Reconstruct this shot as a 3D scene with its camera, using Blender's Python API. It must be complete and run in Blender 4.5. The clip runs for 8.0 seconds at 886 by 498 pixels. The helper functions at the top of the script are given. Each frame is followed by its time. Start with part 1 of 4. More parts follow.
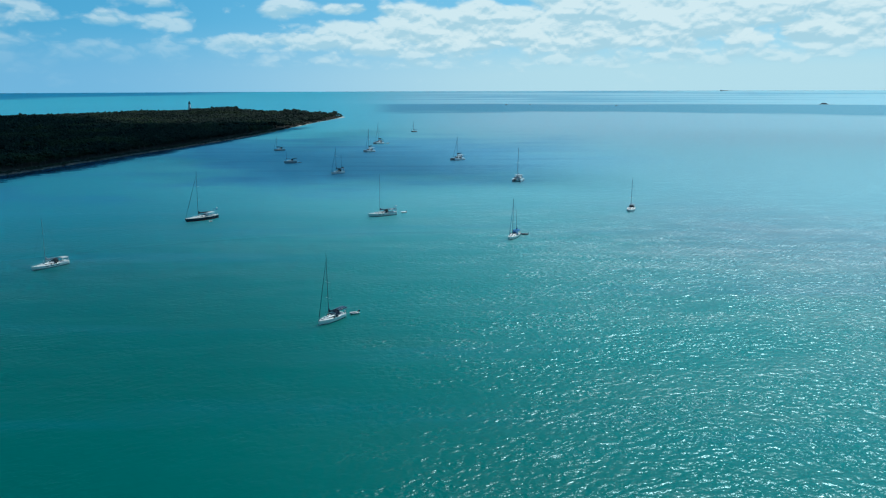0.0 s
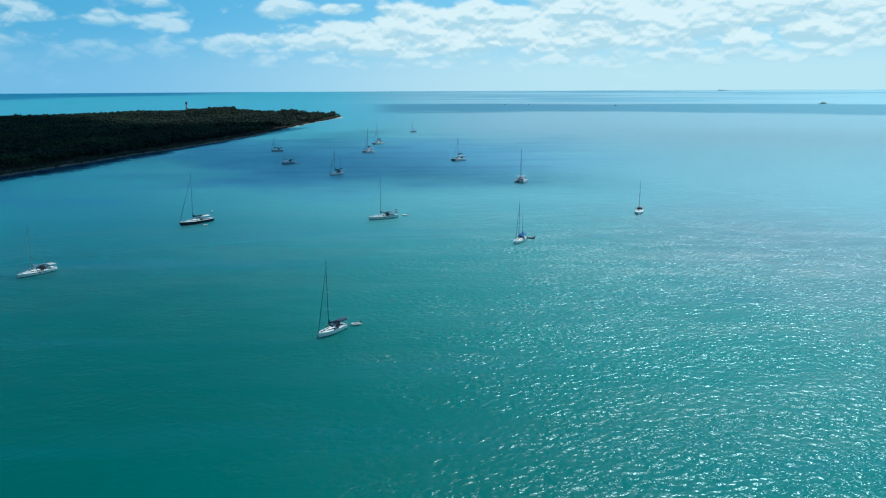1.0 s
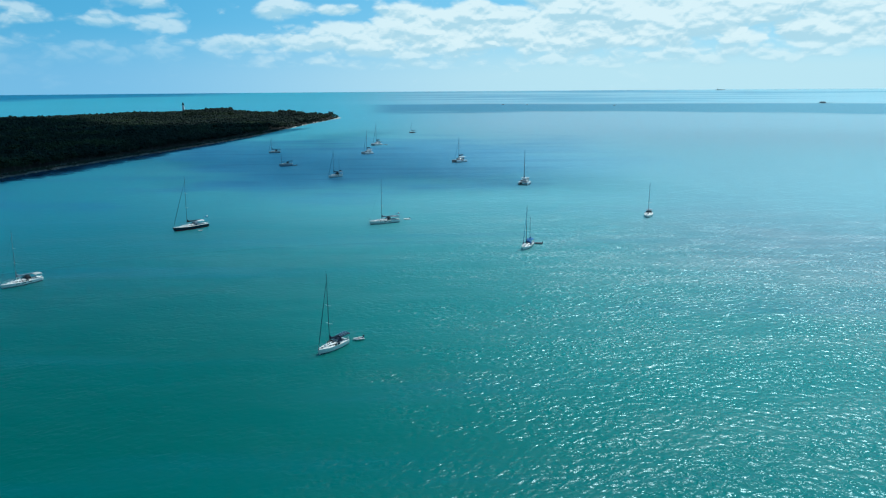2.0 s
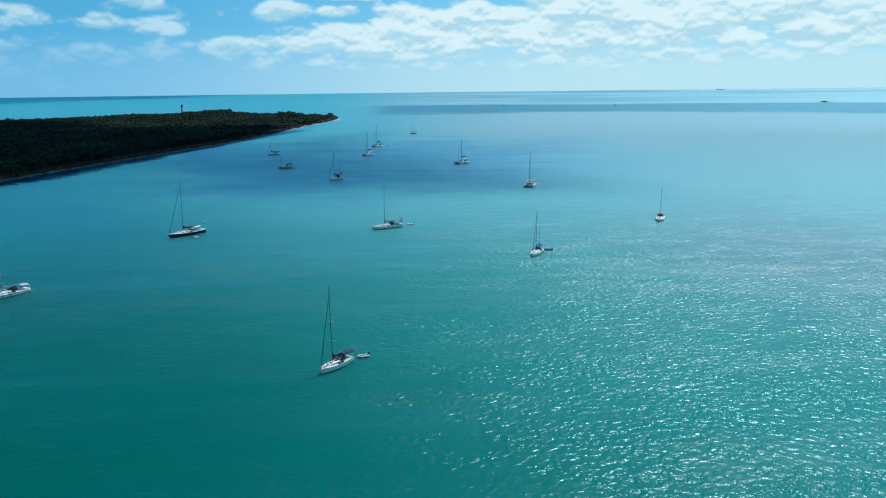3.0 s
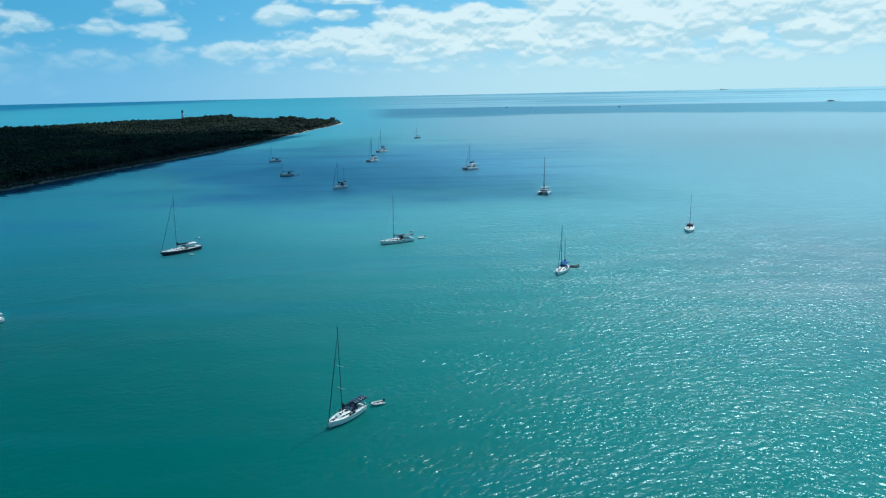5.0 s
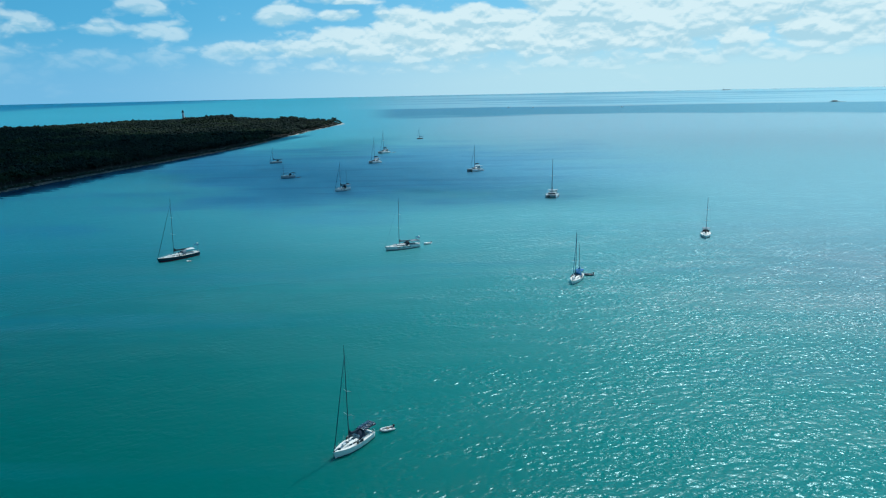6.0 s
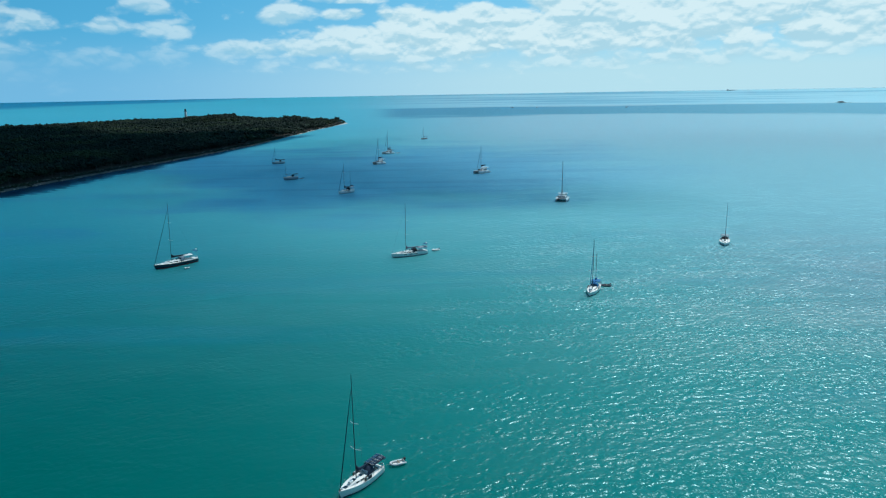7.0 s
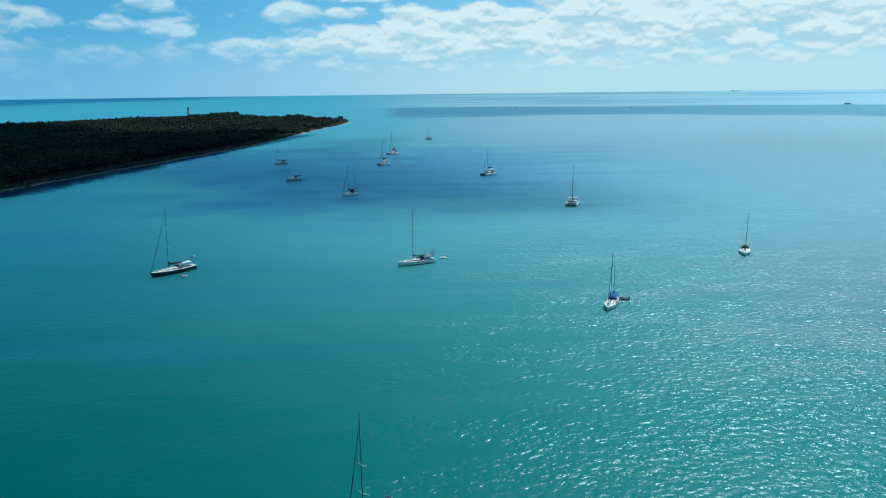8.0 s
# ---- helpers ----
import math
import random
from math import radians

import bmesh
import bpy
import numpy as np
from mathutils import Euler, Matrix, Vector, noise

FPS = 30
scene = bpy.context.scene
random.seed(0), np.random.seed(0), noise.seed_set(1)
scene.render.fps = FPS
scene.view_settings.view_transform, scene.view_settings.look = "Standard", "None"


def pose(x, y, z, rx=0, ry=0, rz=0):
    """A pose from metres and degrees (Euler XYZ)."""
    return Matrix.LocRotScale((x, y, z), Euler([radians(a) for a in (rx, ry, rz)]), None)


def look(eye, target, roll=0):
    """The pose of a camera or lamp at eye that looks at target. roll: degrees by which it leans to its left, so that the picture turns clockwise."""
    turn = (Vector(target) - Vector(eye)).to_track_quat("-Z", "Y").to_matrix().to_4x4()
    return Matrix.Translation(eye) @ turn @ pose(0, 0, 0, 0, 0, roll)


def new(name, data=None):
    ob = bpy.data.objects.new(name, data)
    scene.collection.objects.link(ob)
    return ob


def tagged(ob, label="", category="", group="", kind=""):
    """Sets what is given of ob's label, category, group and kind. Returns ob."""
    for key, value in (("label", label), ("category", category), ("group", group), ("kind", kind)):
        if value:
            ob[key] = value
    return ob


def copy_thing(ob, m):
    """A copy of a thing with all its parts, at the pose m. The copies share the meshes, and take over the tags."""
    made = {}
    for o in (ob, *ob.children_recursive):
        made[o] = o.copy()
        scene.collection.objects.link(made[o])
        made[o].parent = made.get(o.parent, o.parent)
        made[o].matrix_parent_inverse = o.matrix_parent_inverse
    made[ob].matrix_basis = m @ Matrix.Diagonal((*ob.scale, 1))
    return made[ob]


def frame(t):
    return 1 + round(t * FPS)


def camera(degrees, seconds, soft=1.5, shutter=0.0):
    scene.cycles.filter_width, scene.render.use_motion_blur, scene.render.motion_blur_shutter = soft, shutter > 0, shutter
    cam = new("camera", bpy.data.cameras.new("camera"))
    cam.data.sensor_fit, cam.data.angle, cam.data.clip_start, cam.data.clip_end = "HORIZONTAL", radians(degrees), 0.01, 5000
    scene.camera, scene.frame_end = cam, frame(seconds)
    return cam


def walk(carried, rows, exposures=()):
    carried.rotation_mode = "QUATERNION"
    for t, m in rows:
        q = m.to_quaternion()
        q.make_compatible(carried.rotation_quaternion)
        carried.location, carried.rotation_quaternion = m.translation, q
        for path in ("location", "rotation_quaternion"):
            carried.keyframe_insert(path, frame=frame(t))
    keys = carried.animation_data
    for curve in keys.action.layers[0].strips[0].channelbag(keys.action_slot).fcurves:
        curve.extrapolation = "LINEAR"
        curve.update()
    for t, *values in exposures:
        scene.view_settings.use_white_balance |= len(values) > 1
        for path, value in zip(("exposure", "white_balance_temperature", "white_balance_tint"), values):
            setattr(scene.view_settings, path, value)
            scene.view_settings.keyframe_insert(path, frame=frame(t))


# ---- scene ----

# ======================================================================= camera
cam = camera(67.2, 8.0, soft=1.15)
PATH = [
    (0.0, pose(0.02, 0.00, 60.00, 76.48, 0, -0.03), -0.20),
    (0.5, pose(-1.00, 5.02, 59.78, 76.49, 0, -0.09), -0.22),
    (1.0, pose(-2.11, 10.06, 59.54, 76.48, 0, -0.19), -0.27),
    (1.5, pose(-3.28, 15.44, 59.44, 76.49, 0, -0.30), -0.34),
    (3.0, pose(-6.66, 31.39, 59.12, 76.57, 0, -0.36), -0.67),
    (3.5, pose(-7.71, 36.79, 59.20, 76.65, 0, -0.31), -0.83),
    (4.0, pose(-8.81, 42.19, 59.31, 76.71, 0, -0.25), -1.00),
    (4.5, pose(-9.87, 47.79, 59.42, 76.77, 0, -0.20), -1.17),
    (6.0, pose(-13.51, 63.42, 59.54, 76.81, 0, -0.07), -1.20),
    (6.5, pose(-14.69, 68.84, 59.75, 76.80, 0, 0.02), -1.11),
    (7.0, pose(-15.81, 74.27, 60.05, 76.76, 0, 0.13), -1.00),
    (7.5, pose(-16.88, 79.55, 60.44, 76.71, 0, 0.27), -0.83),
    (8.0, pose(-18.06, 84.95, 60.97, 76.69, 0, 0.34), -0.69),
]
EXPOSURE = [(t, stops, 6200, 2) for t, stops in ((0.0, -0.06), (0.5, 0.02), (1.5, 0.06), (4.5, 0.05), (6.0, 0.01), (8.0, -0.01))]   # the sky brightens, then the lens stops down
walk(cam, [(t, m @ pose(0, 0, 0, 0, 0, roll)) for t, m, roll in PATH], EXPOSURE)

# ======================================================================= light
SUN_EL, SUN_AZ = radians(54.0), radians(36.0)          # azimuth clockwise from +y
TO_SUN = Vector((math.cos(SUN_EL) * math.sin(SUN_AZ), math.cos(SUN_EL) * math.cos(SUN_AZ), math.sin(SUN_EL)))
sun_data = bpy.data.lights.new("sun", "SUN")
sun_data.energy, sun_data.angle, sun_data.color = 3.6, radians(0.53), (1.0, 0.975, 0.94)
sun = new("sun", sun_data)
sun.matrix_world = look(TO_SUN * 900, (0, 0, 0))


class Nodes:
    """Short hand for node trees."""

    def __init__(self, tree):
        self.tree = tree
        tree.nodes.clear()

    def add(self, kind, **values):
        node = self.tree.nodes.new(kind)
        for key, value in values.items():
            setattr(node, key, value)
        return node

    def put(self, socket, value):
        if isinstance(value, bpy.types.NodeSocket):
            self.tree.links.new(value, socket)
        else:
            socket.default_value = value

    def math(self, op, a, b=0.0, c=0.0, clamp=False):
        node = self.add("ShaderNodeMath", operation=op, use_clamp=clamp)
        for n, v in enumerate((a, b, c)):
            self.put(node.inputs[n], v)
        return node.outputs[0]

    def ramp(self, value, lo, hi, a=0.0, b=1.0):
        """Smooth step from lo to hi."""
        node = self.add("ShaderNodeMapRange", interpolation_type="SMOOTHSTEP")
        for n, v in enumerate((value, lo, hi, a, b)):
            self.put(node.inputs[n], v)
        return node.outputs[0]

    def mix(self, factor, a, b, blend="MIX"):
        node = self.add("ShaderNodeMix", data_type="RGBA", blend_type=blend)
        self.put(node.inputs[0], factor)
        self.put(node.inputs[6], (*a, 1) if isinstance(a, tuple) else a)
        self.put(node.inputs[7], (*b, 1) if isinstance(b, tuple) else b)
        return node.outputs[2]

    def noise(self, vector, scale, detail=4.0, rough=0.55, distortion=0.0):
        node = self.add("ShaderNodeTexNoise")
        if vector is not None:
            self.put(node.inputs["Vector"], vector)
        for key, v in (("Scale", scale), ("Detail", detail), ("Roughness", rough), ("Distortion", distortion)):
            self.put(node.inputs[key], v)
        return node.outputs[0]

    def stretch(self, vector, scale, turn=0.0):
        node = self.add("ShaderNodeMapping")
        self.put(node.inputs[0], vector)
        node.inputs["Rotation"].default_value = (0, 0, radians(turn))
        node.inputs["Scale"].default_value = scale
        return node.outputs[0]

    def along(self, vector, scale, turn):
        """Stretched along a direction turned from the x axis."""
        node = self.add("ShaderNodeMapping")
        self.put(node.inputs[0], vector)
        node.inputs["Rotation"].default_value = (0, 0, radians(-turn))
        return self.stretch(node.outputs[0], scale)

    def join(self, x, y, z=0.0):
        node = self.add("ShaderNodeCombineXYZ")
        for n, v in enumerate((x, y, z)):
            self.put(node.inputs[n], v)
        return node.outputs[0]

    def split(self, vector):
        node = self.add("ShaderNodeSeparateXYZ")
        self.put(node.inputs[0], vector)
        return node.outputs


world = bpy.data.worlds.new("sky")
scene.world = world
world.use_nodes = True
N = Nodes(world.node_tree)
way = N.add("ShaderNodeTexCoord").outputs["Generated"]
dx, dy, dz = N.split(way)
az = N.math("MULTIPLY", N.math("ARCTAN2", dx, dy), 57.2958)
el = N.math("MULTIPLY", N.math("ARCSINE", dz), 57.2958)
lifted = N.add("ShaderNodeVectorMath", operation="NORMALIZE")
N.put(lifted.inputs[0], N.join(dx, dy, N.math("ADD", N.math("MULTIPLY", N.math("MAXIMUM", dz, 0.0), 0.8), 0.20)))   # clean air over the sea haze
sky = N.add("ShaderNodeTexSky", sky_type="NISHITA", sun_disc=False, sun_elevation=SUN_EL, sun_rotation=SUN_AZ,
            altitude=10, air_density=1.0, dust_density=0.6, ozone_density=2.0)
N.put(sky.inputs[0], lifted.outputs[0])
SKY = 0.10
# banks of fair-weather cumulus: azimuth, elevation, half width, half height, weight
BANKS = [(-28.2, 3.1, 9.5, 1.2, 0.58), (-17.2, 2.6, 8.0, 1.0, 0.52), (-4.1, 2.4, 13.0, 0.8, 0.52), (17.2, 2.5, 14.0, 0.8, 0.55),
         (10.6, 6.6, 3.2, 1.33, 0.90), (15.9, 6.1, 4.8, 1.60, 1.00), (20.5, 5.3, 6.4, 1.71, 1.00), (25.5, 5.7, 4.8, 1.33, 0.90), (29.6, 4.3, 4.8, 1.60, 0.95), (32.0, 4.6, 3.2, 1.33, 0.90),
         (24.3, 4.2, 5.9, 1.07, 0.75), (-1.7, 5.5, 3.7, 1.17, 0.95), (2.7, 5.7, 2.6, 1.17, 0.97), (6.6, 5.0, 4.3, 1.33, 1.00), (12.9, 4.7, 6.4, 1.60, 1.00), (-6.3, 4.4, 5.9, 0.96, 0.90),
         (0.1, 4.3, 8.0, 1.33, 1.00), (10.2, 3.7, 8.0, 0.85, 0.90), (-9.9, 4.9, 2.9, 0.53, 0.60), (-15.3, 3.5, 4.5, 0.70, 1.00), (-10.0, 3.7, 5.3, 0.75, 1.00), (-4.5, 3.3, 5.3, 0.90, 0.95),
         (8.5, 2.5, 5.9, 0.64, 0.60), (2.0, 2.9, 10.7, 0.75, 0.55), (-31.2, 5.3, 2.6, 0.75, 0.85), (-22.8, 6.8, 2.6, 0.91, 0.88), (-20.8, 7.1, 2.1, 0.37, 0.60), (-22.2, 5.0, 4.3, 0.75, 0.82),
         (-22.7, 4.0, 2.0, 0.59, 0.55), (-25.3, 5.3, 1.3, 0.43, 0.50), (-27.5, 5.2, 1.1, 0.32, 0.45), (-28.2, 2.6, 2.8, 0.85, 0.66), (-22.7, 2.9, 4.0, 0.75, 0.64), (-31.1, 1.8, 3.2, 0.80, 0.50),
         (-12.3, 6.2, 2.0, 0.91, 0.88), (-7.8, 6.2, 1.6, 0.48, 0.80), (-8.0, 7.3, 3.2, 0.27, 0.70), (21.0, 3.4, 16.0, 0.85, 0.50), (34.9, 4.0, 4.8, 1.60, 0.90), (-34.3, 4.5, 3.7, 0.96, 0.70)]
cover = N.math("MULTIPLY", N.ramp(el, 8.0, 13.0), 0.2)
height_sum, share_sum = 0.0, 0.001
for a, e, w, h, weight in BANKS:
    u = N.math("DIVIDE", N.math("SUBTRACT", az, a), w)
    v = N.math("DIVIDE", N.math("SUBTRACT", el, e), h)
    d = N.math("ADD", N.math("MULTIPLY", u, u), N.math("MULTIPLY", v, v))
    own = N.math("MULTIPLY", N.ramp(d, 0.0, 2.2, 1.0, 0.0), weight)
    cover = N.math("MAXIMUM", cover, own)
    height_sum = N.math("ADD", height_sum, N.math("MULTIPLY", own, v))
    share_sum = N.math("ADD", share_sum, own)


def billows(lift):
    """Broad soft masses heaped with rounded puffs, which carry smaller ones."""
    side, low = N.math("MULTIPLY", az, 0.42), N.math("ADD", N.math("MULTIPLY", el, 0.80), lift)
    sway = N.math("MULTIPLY", N.math("SUBTRACT", N.noise(N.join(side, low), 1.4, 3.0, 0.5), 0.5), 0.9)
    heave = N.math("MULTIPLY", N.math("SUBTRACT", N.noise(N.join(side, low, 7.0), 1.4, 3.0, 0.5), 0.5), 0.6)
    total = N.math("MULTIPLY", N.noise(N.join(side, low, 3.0), 0.7, 2.0, 0.45), 0.80)
    for scale, weight in ((0.9, 0.42), (2.3, 0.17), (5.5, 0.07)):
        cells = N.add("ShaderNodeTexVoronoi", voronoi_dimensions="2D", feature="SMOOTH_F1")
        N.put(cells.inputs["Vector"], N.join(N.math("ADD", side, sway), N.math("ADD", low, heave)))
        cells.inputs["Scale"].default_value, cells.inputs["Smoothness"].default_value = scale, 0.35
        total = N.math("ADD", total, N.math("MULTIPLY", N.math("SUBTRACT", 0.45, cells.outputs["Distance"]), weight))
    return N.math("ADD", total, 0.12)


puffs, above = billows(0.0), billows(0.25)
body_ = N.math("ADD", N.math("MULTIPLY", cover, N.ramp(az, -20.0, 6.0, 0.88, 1.24)), N.math("MULTIPLY", N.math("SUBTRACT", puffs, 0.50), 1.9))
dense = N.math("MULTIPLY", N.ramp(body_, 0.30, N.ramp(az, -6.0, 6.0, 0.98, 0.86)), N.ramp(az, -24.0, 0.0, 0.62, 1.0))
tops = N.math("DIVIDE", height_sum, share_sum)
masses = N.noise(N.join(N.math("MULTIPLY", az, 0.20), N.math("MULTIPLY", el, 0.75)), 1.0, 3.0, 0.5)
facing = N.math("ADD", N.math("MULTIPLY", tops, 0.10), N.math("SUBTRACT", puffs, above))
lit = N.ramp(N.math("ADD", facing, N.math("MULTIPLY", N.math("SUBTRACT", masses, 0.5), 0.45)), -0.15, 0.11)
cloud_colour = N.mix(lit, (4.3, 6.8, 8.1), (7.1, 8.8, 9.4))
across = N.math("COSINE", N.math("SUBTRACT", N.math("MULTIPLY", az, 0.0174533), SUN_AZ))
bright_side = N.ramp(across, 0.38, 0.98)   # the haze glows towards the sun
haze = N.math("ADD", N.ramp(el, 0.5, 5.5, 0.52, 0.0), N.math("MULTIPLY", N.ramp(el, 1.0, 14.0, 0.43, 0.0), N.math("ADD", N.math("MULTIPLY", bright_side, 0.85), 0.4)))
haze_colour = N.mix(bright_side, (2.3, 5.0, 7.8), (4.9, 7.6, 8.8))
thin = N.math("MULTIPLY", dense, N.ramp(el, N.ramp(az, -24.0, -12.0, 1.6, 0.3), N.ramp(az, -24.0, -12.0, 5.6, 4.0), 0.12, 0.92))
clean = N.mix(1.0, sky.outputs[0], (0.34, 1.12, 1.24), "MULTIPLY")   # humid sea air
colour = N.mix(haze, clean, haze_colour)
colour = N.mix(thin, colour, cloud_colour)
deep_side = N.ramp(across, -0.6, 0.3, 0.55, 1.0)   # the sky deepens away from the sun
colour = N.mix(1.0, colour, N.join(N.math("MULTIPLY", deep_side, 1.05), N.math("MULTIPLY", deep_side, 0.98), N.math("MULTIPLY", deep_side, 0.965)), "MULTIPLY")
back = N.add("ShaderNodeBackground")
N.put(back.inputs[0], colour)
back.inputs[1].default_value = SKY
N.put(N.add("ShaderNodeOutputWorld").inputs[0], back.outputs[0])


# ======================================================================= materials
def paint(name, colour, rough=0.5, metal=0.0, vary=0.12, scale=3.0, bump=0.0, fine=40.0, coat=0.0, spec=0.5):
    """A surface with soft stains, fine grain and a little relief."""
    m = bpy.data.materials.new(name)
    m.use_nodes = True
    n = Nodes(m.node_tree)
    at = n.add("ShaderNodeTexCoord").outputs["Object"]
    big, small = n.noise(at, scale, 4.0), n.noise(at, fine, 3.0)
    tone = n.math("ADD", n.math("MULTIPLY", n.math("SUBTRACT", big, 0.5), 2 * vary), n.math("MULTIPLY", n.math("SUBTRACT", small, 0.5), vary))
    shader = n.add("ShaderNodeBsdfPrincipled")
    n.put(shader.inputs["Base Color"], n.mix(1.0, colour, n.join(*[n.math("ADD", tone, 1.0)] * 3), "MULTIPLY"))
    n.put(shader.inputs["Roughness"], n.math("ADD", n.math("MULTIPLY", n.math("SUBTRACT", big, 0.5), 0.25), rough, clamp=True))
    shader.inputs["Metallic"].default_value = metal
    shader.inputs["Coat Weight"].default_value = coat
    shader.inputs["Specular IOR Level"].default_value = spec
    if bump:
        b = n.add("ShaderNodeBump")
        b.inputs["Strength"].default_value = bump
        b.inputs["Distance"].default_value = 0.02
        n.put(b.inputs["Height"], small)
        n.put(shader.inputs["Normal"], b.outputs[0])
    n.put(n.add("ShaderNodeOutputMaterial").inputs[0], shader.outputs[0])
    return m


def leaves(name, dark, light, dry):
    m = bpy.data.materials.new(name)
    m.use_nodes = True
    n = Nodes(m.node_tree)
    geo = n.add("ShaderNodeNewGeometry")
    own = geo.outputs["Random Per Island"]
    stand = n.noise(geo.outputs["Position"], 0.012, 4.0)
    leaf = n.noise(geo.outputs["Position"], 1.6, 4.0, 0.7)
    c = n.mix(own, dark, light)
    c = n.mix(n.math("MULTIPLY", n.ramp(stand, 0.45, 0.7), 0.6), c, dry)
    c = n.mix(1.0, c, n.join(*[n.ramp(leaf, 0.25, 0.75, 0.6, 1.4)] * 3), "MULTIPLY")
    shader = n.add("ShaderNodeBsdfPrincipled")
    n.put(shader.inputs["Base Color"], c)
    shader.inputs["Roughness"].default_value = 0.65
    shader.inputs["Specular IOR Level"].default_value = 0.05
    b = n.add("ShaderNodeBump")
    b.inputs["Strength"].default_value, b.inputs["Distance"].default_value = 0.8, 0.3
    n.put(b.inputs["Height"], leaf)
    n.put(shader.inputs["Normal"], b.outputs[0])
    n.put(n.add("ShaderNodeOutputMaterial").inputs[0], shader.outputs[0])
    return m


def sea_water():
    """Clear shallow sea: sand tints it, reflections and haze are painted in, wind waves break up its gloss."""
    m = bpy.data.materials.new("sea_water")
    m.use_nodes = True
    n = Nodes(m.node_tree)
    at = n.add("ShaderNodeNewGeometry").outputs["Position"]
    x, y, z = n.split(at)
    flat = n.join(x, y)
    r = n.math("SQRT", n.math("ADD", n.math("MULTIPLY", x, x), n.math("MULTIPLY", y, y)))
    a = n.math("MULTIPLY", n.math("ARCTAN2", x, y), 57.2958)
    # turquoise sand flats; view-dependent dullness away from the sun glitter painted in
    wide = n.noise(n.stretch(flat, (0.0035, 0.0075, 1)), 1.0, 5.0, 0.55, 0.4)
    sunward = n.math("ADD", n.ramp(n.math("ADD", n.math("MULTIPLY", y, 0.5), x), -40.0, 200.0), n.math("MULTIPLY", n.math("SUBTRACT", wide, 0.5), 0.7))
    c = n.mix(n.ramp(sunward, -0.1, 1.0), (0.0, 0.086, 0.067), (0.012, 0.202, 0.183))
    # bluer and brighter with distance
    c = n.mix(n.ramp(r, 170.0, 420.0), c, n.mix(n.ramp(sunward, -0.1, 1.0), (0.0, 0.127, 0.153), (0.064, 0.272, 0.278)))
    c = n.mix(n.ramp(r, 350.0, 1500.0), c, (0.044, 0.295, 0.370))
    # long streaks across the wind
    streak = n.noise(n.stretch(flat, (0.004, 0.035, 1), 8.0), 1.0, 4.0, 0.6, 0.2)
    c = n.mix(n.ramp(streak, 0.52, 0.72, 0.0, 0.26), c, (0.006, 0.150, 0.235))
    # greyer towards the sun side: reflected sky and haze painted into the colour
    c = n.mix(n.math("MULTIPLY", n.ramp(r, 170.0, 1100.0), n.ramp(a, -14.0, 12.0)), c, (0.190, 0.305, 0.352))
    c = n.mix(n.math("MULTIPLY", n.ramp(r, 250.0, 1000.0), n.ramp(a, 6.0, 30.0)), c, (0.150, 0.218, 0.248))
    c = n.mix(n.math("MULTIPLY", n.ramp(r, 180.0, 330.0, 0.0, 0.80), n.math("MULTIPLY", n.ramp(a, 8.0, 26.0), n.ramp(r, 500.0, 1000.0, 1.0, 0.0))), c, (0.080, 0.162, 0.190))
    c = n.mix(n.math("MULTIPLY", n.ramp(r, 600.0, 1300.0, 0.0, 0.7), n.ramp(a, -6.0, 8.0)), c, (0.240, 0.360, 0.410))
    # darker blue patch off the key
    lobes = n.noise(n.stretch(flat, (0.010, 0.018, 1)), 1.0, 3.0, 0.5)
    near = n.math("ADD", n.math("ADD", n.math("MULTIPLY", n.math("MAXIMUM", n.math("ADD", x, 70.0), 0.0), 0.45), n.math("MULTIPLY", n.math("MAXIMUM", n.math("SUBTRACT", -112.0, x), 0.0), 1.6)), 395.0)
    blue_patch = n.ramp(n.math("ADD", n.math("SUBTRACT", y, near), n.math("MULTIPLY", n.math("SUBTRACT", lobes, 0.5), 190.0)), -30.0, 75.0)
    blue_patch = n.math("MULTIPLY", blue_patch, n.ramp(n.math("ADD", y, n.math("MULTIPLY", n.math("SUBTRACT", lobes, 0.5), 400.0)), 660.0, 960.0, 1.0, 0.0))
    blue_patch = n.math("MULTIPLY", blue_patch, n.ramp(n.math("ADD", x, n.math("MULTIPLY", n.math("SUBTRACT", lobes, 0.5), 160.0)), 0.0, 230.0, 1.0, 0.0))
    c = n.mix(n.math("MULTIPLY", blue_patch, 0.60), c, (0.008, 0.112, 0.275))
    ribs = n.noise(n.stretch(flat, (0.007, 0.065, 1), 6.0), 1.0, 3.0, 0.6, 0.3)
    c = n.mix(n.math("MULTIPLY", blue_patch, n.ramp(ribs, 0.50, 0.64, 0.0, 0.42)), c, (0.003, 0.062, 0.165))
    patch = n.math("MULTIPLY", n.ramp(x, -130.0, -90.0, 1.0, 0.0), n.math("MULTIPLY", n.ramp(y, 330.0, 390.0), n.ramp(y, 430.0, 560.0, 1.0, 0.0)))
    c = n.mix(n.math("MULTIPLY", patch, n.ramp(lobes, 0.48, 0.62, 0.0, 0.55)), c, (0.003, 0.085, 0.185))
    # dark reflection of the shore trees, painted along the foot of the sea wall
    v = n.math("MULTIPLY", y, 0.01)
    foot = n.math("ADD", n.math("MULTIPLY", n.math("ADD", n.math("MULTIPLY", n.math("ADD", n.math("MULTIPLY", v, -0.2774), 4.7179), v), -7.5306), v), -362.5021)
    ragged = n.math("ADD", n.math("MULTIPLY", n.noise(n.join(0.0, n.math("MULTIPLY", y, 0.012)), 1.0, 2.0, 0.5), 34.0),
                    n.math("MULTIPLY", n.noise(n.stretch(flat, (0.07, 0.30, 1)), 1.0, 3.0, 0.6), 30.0))
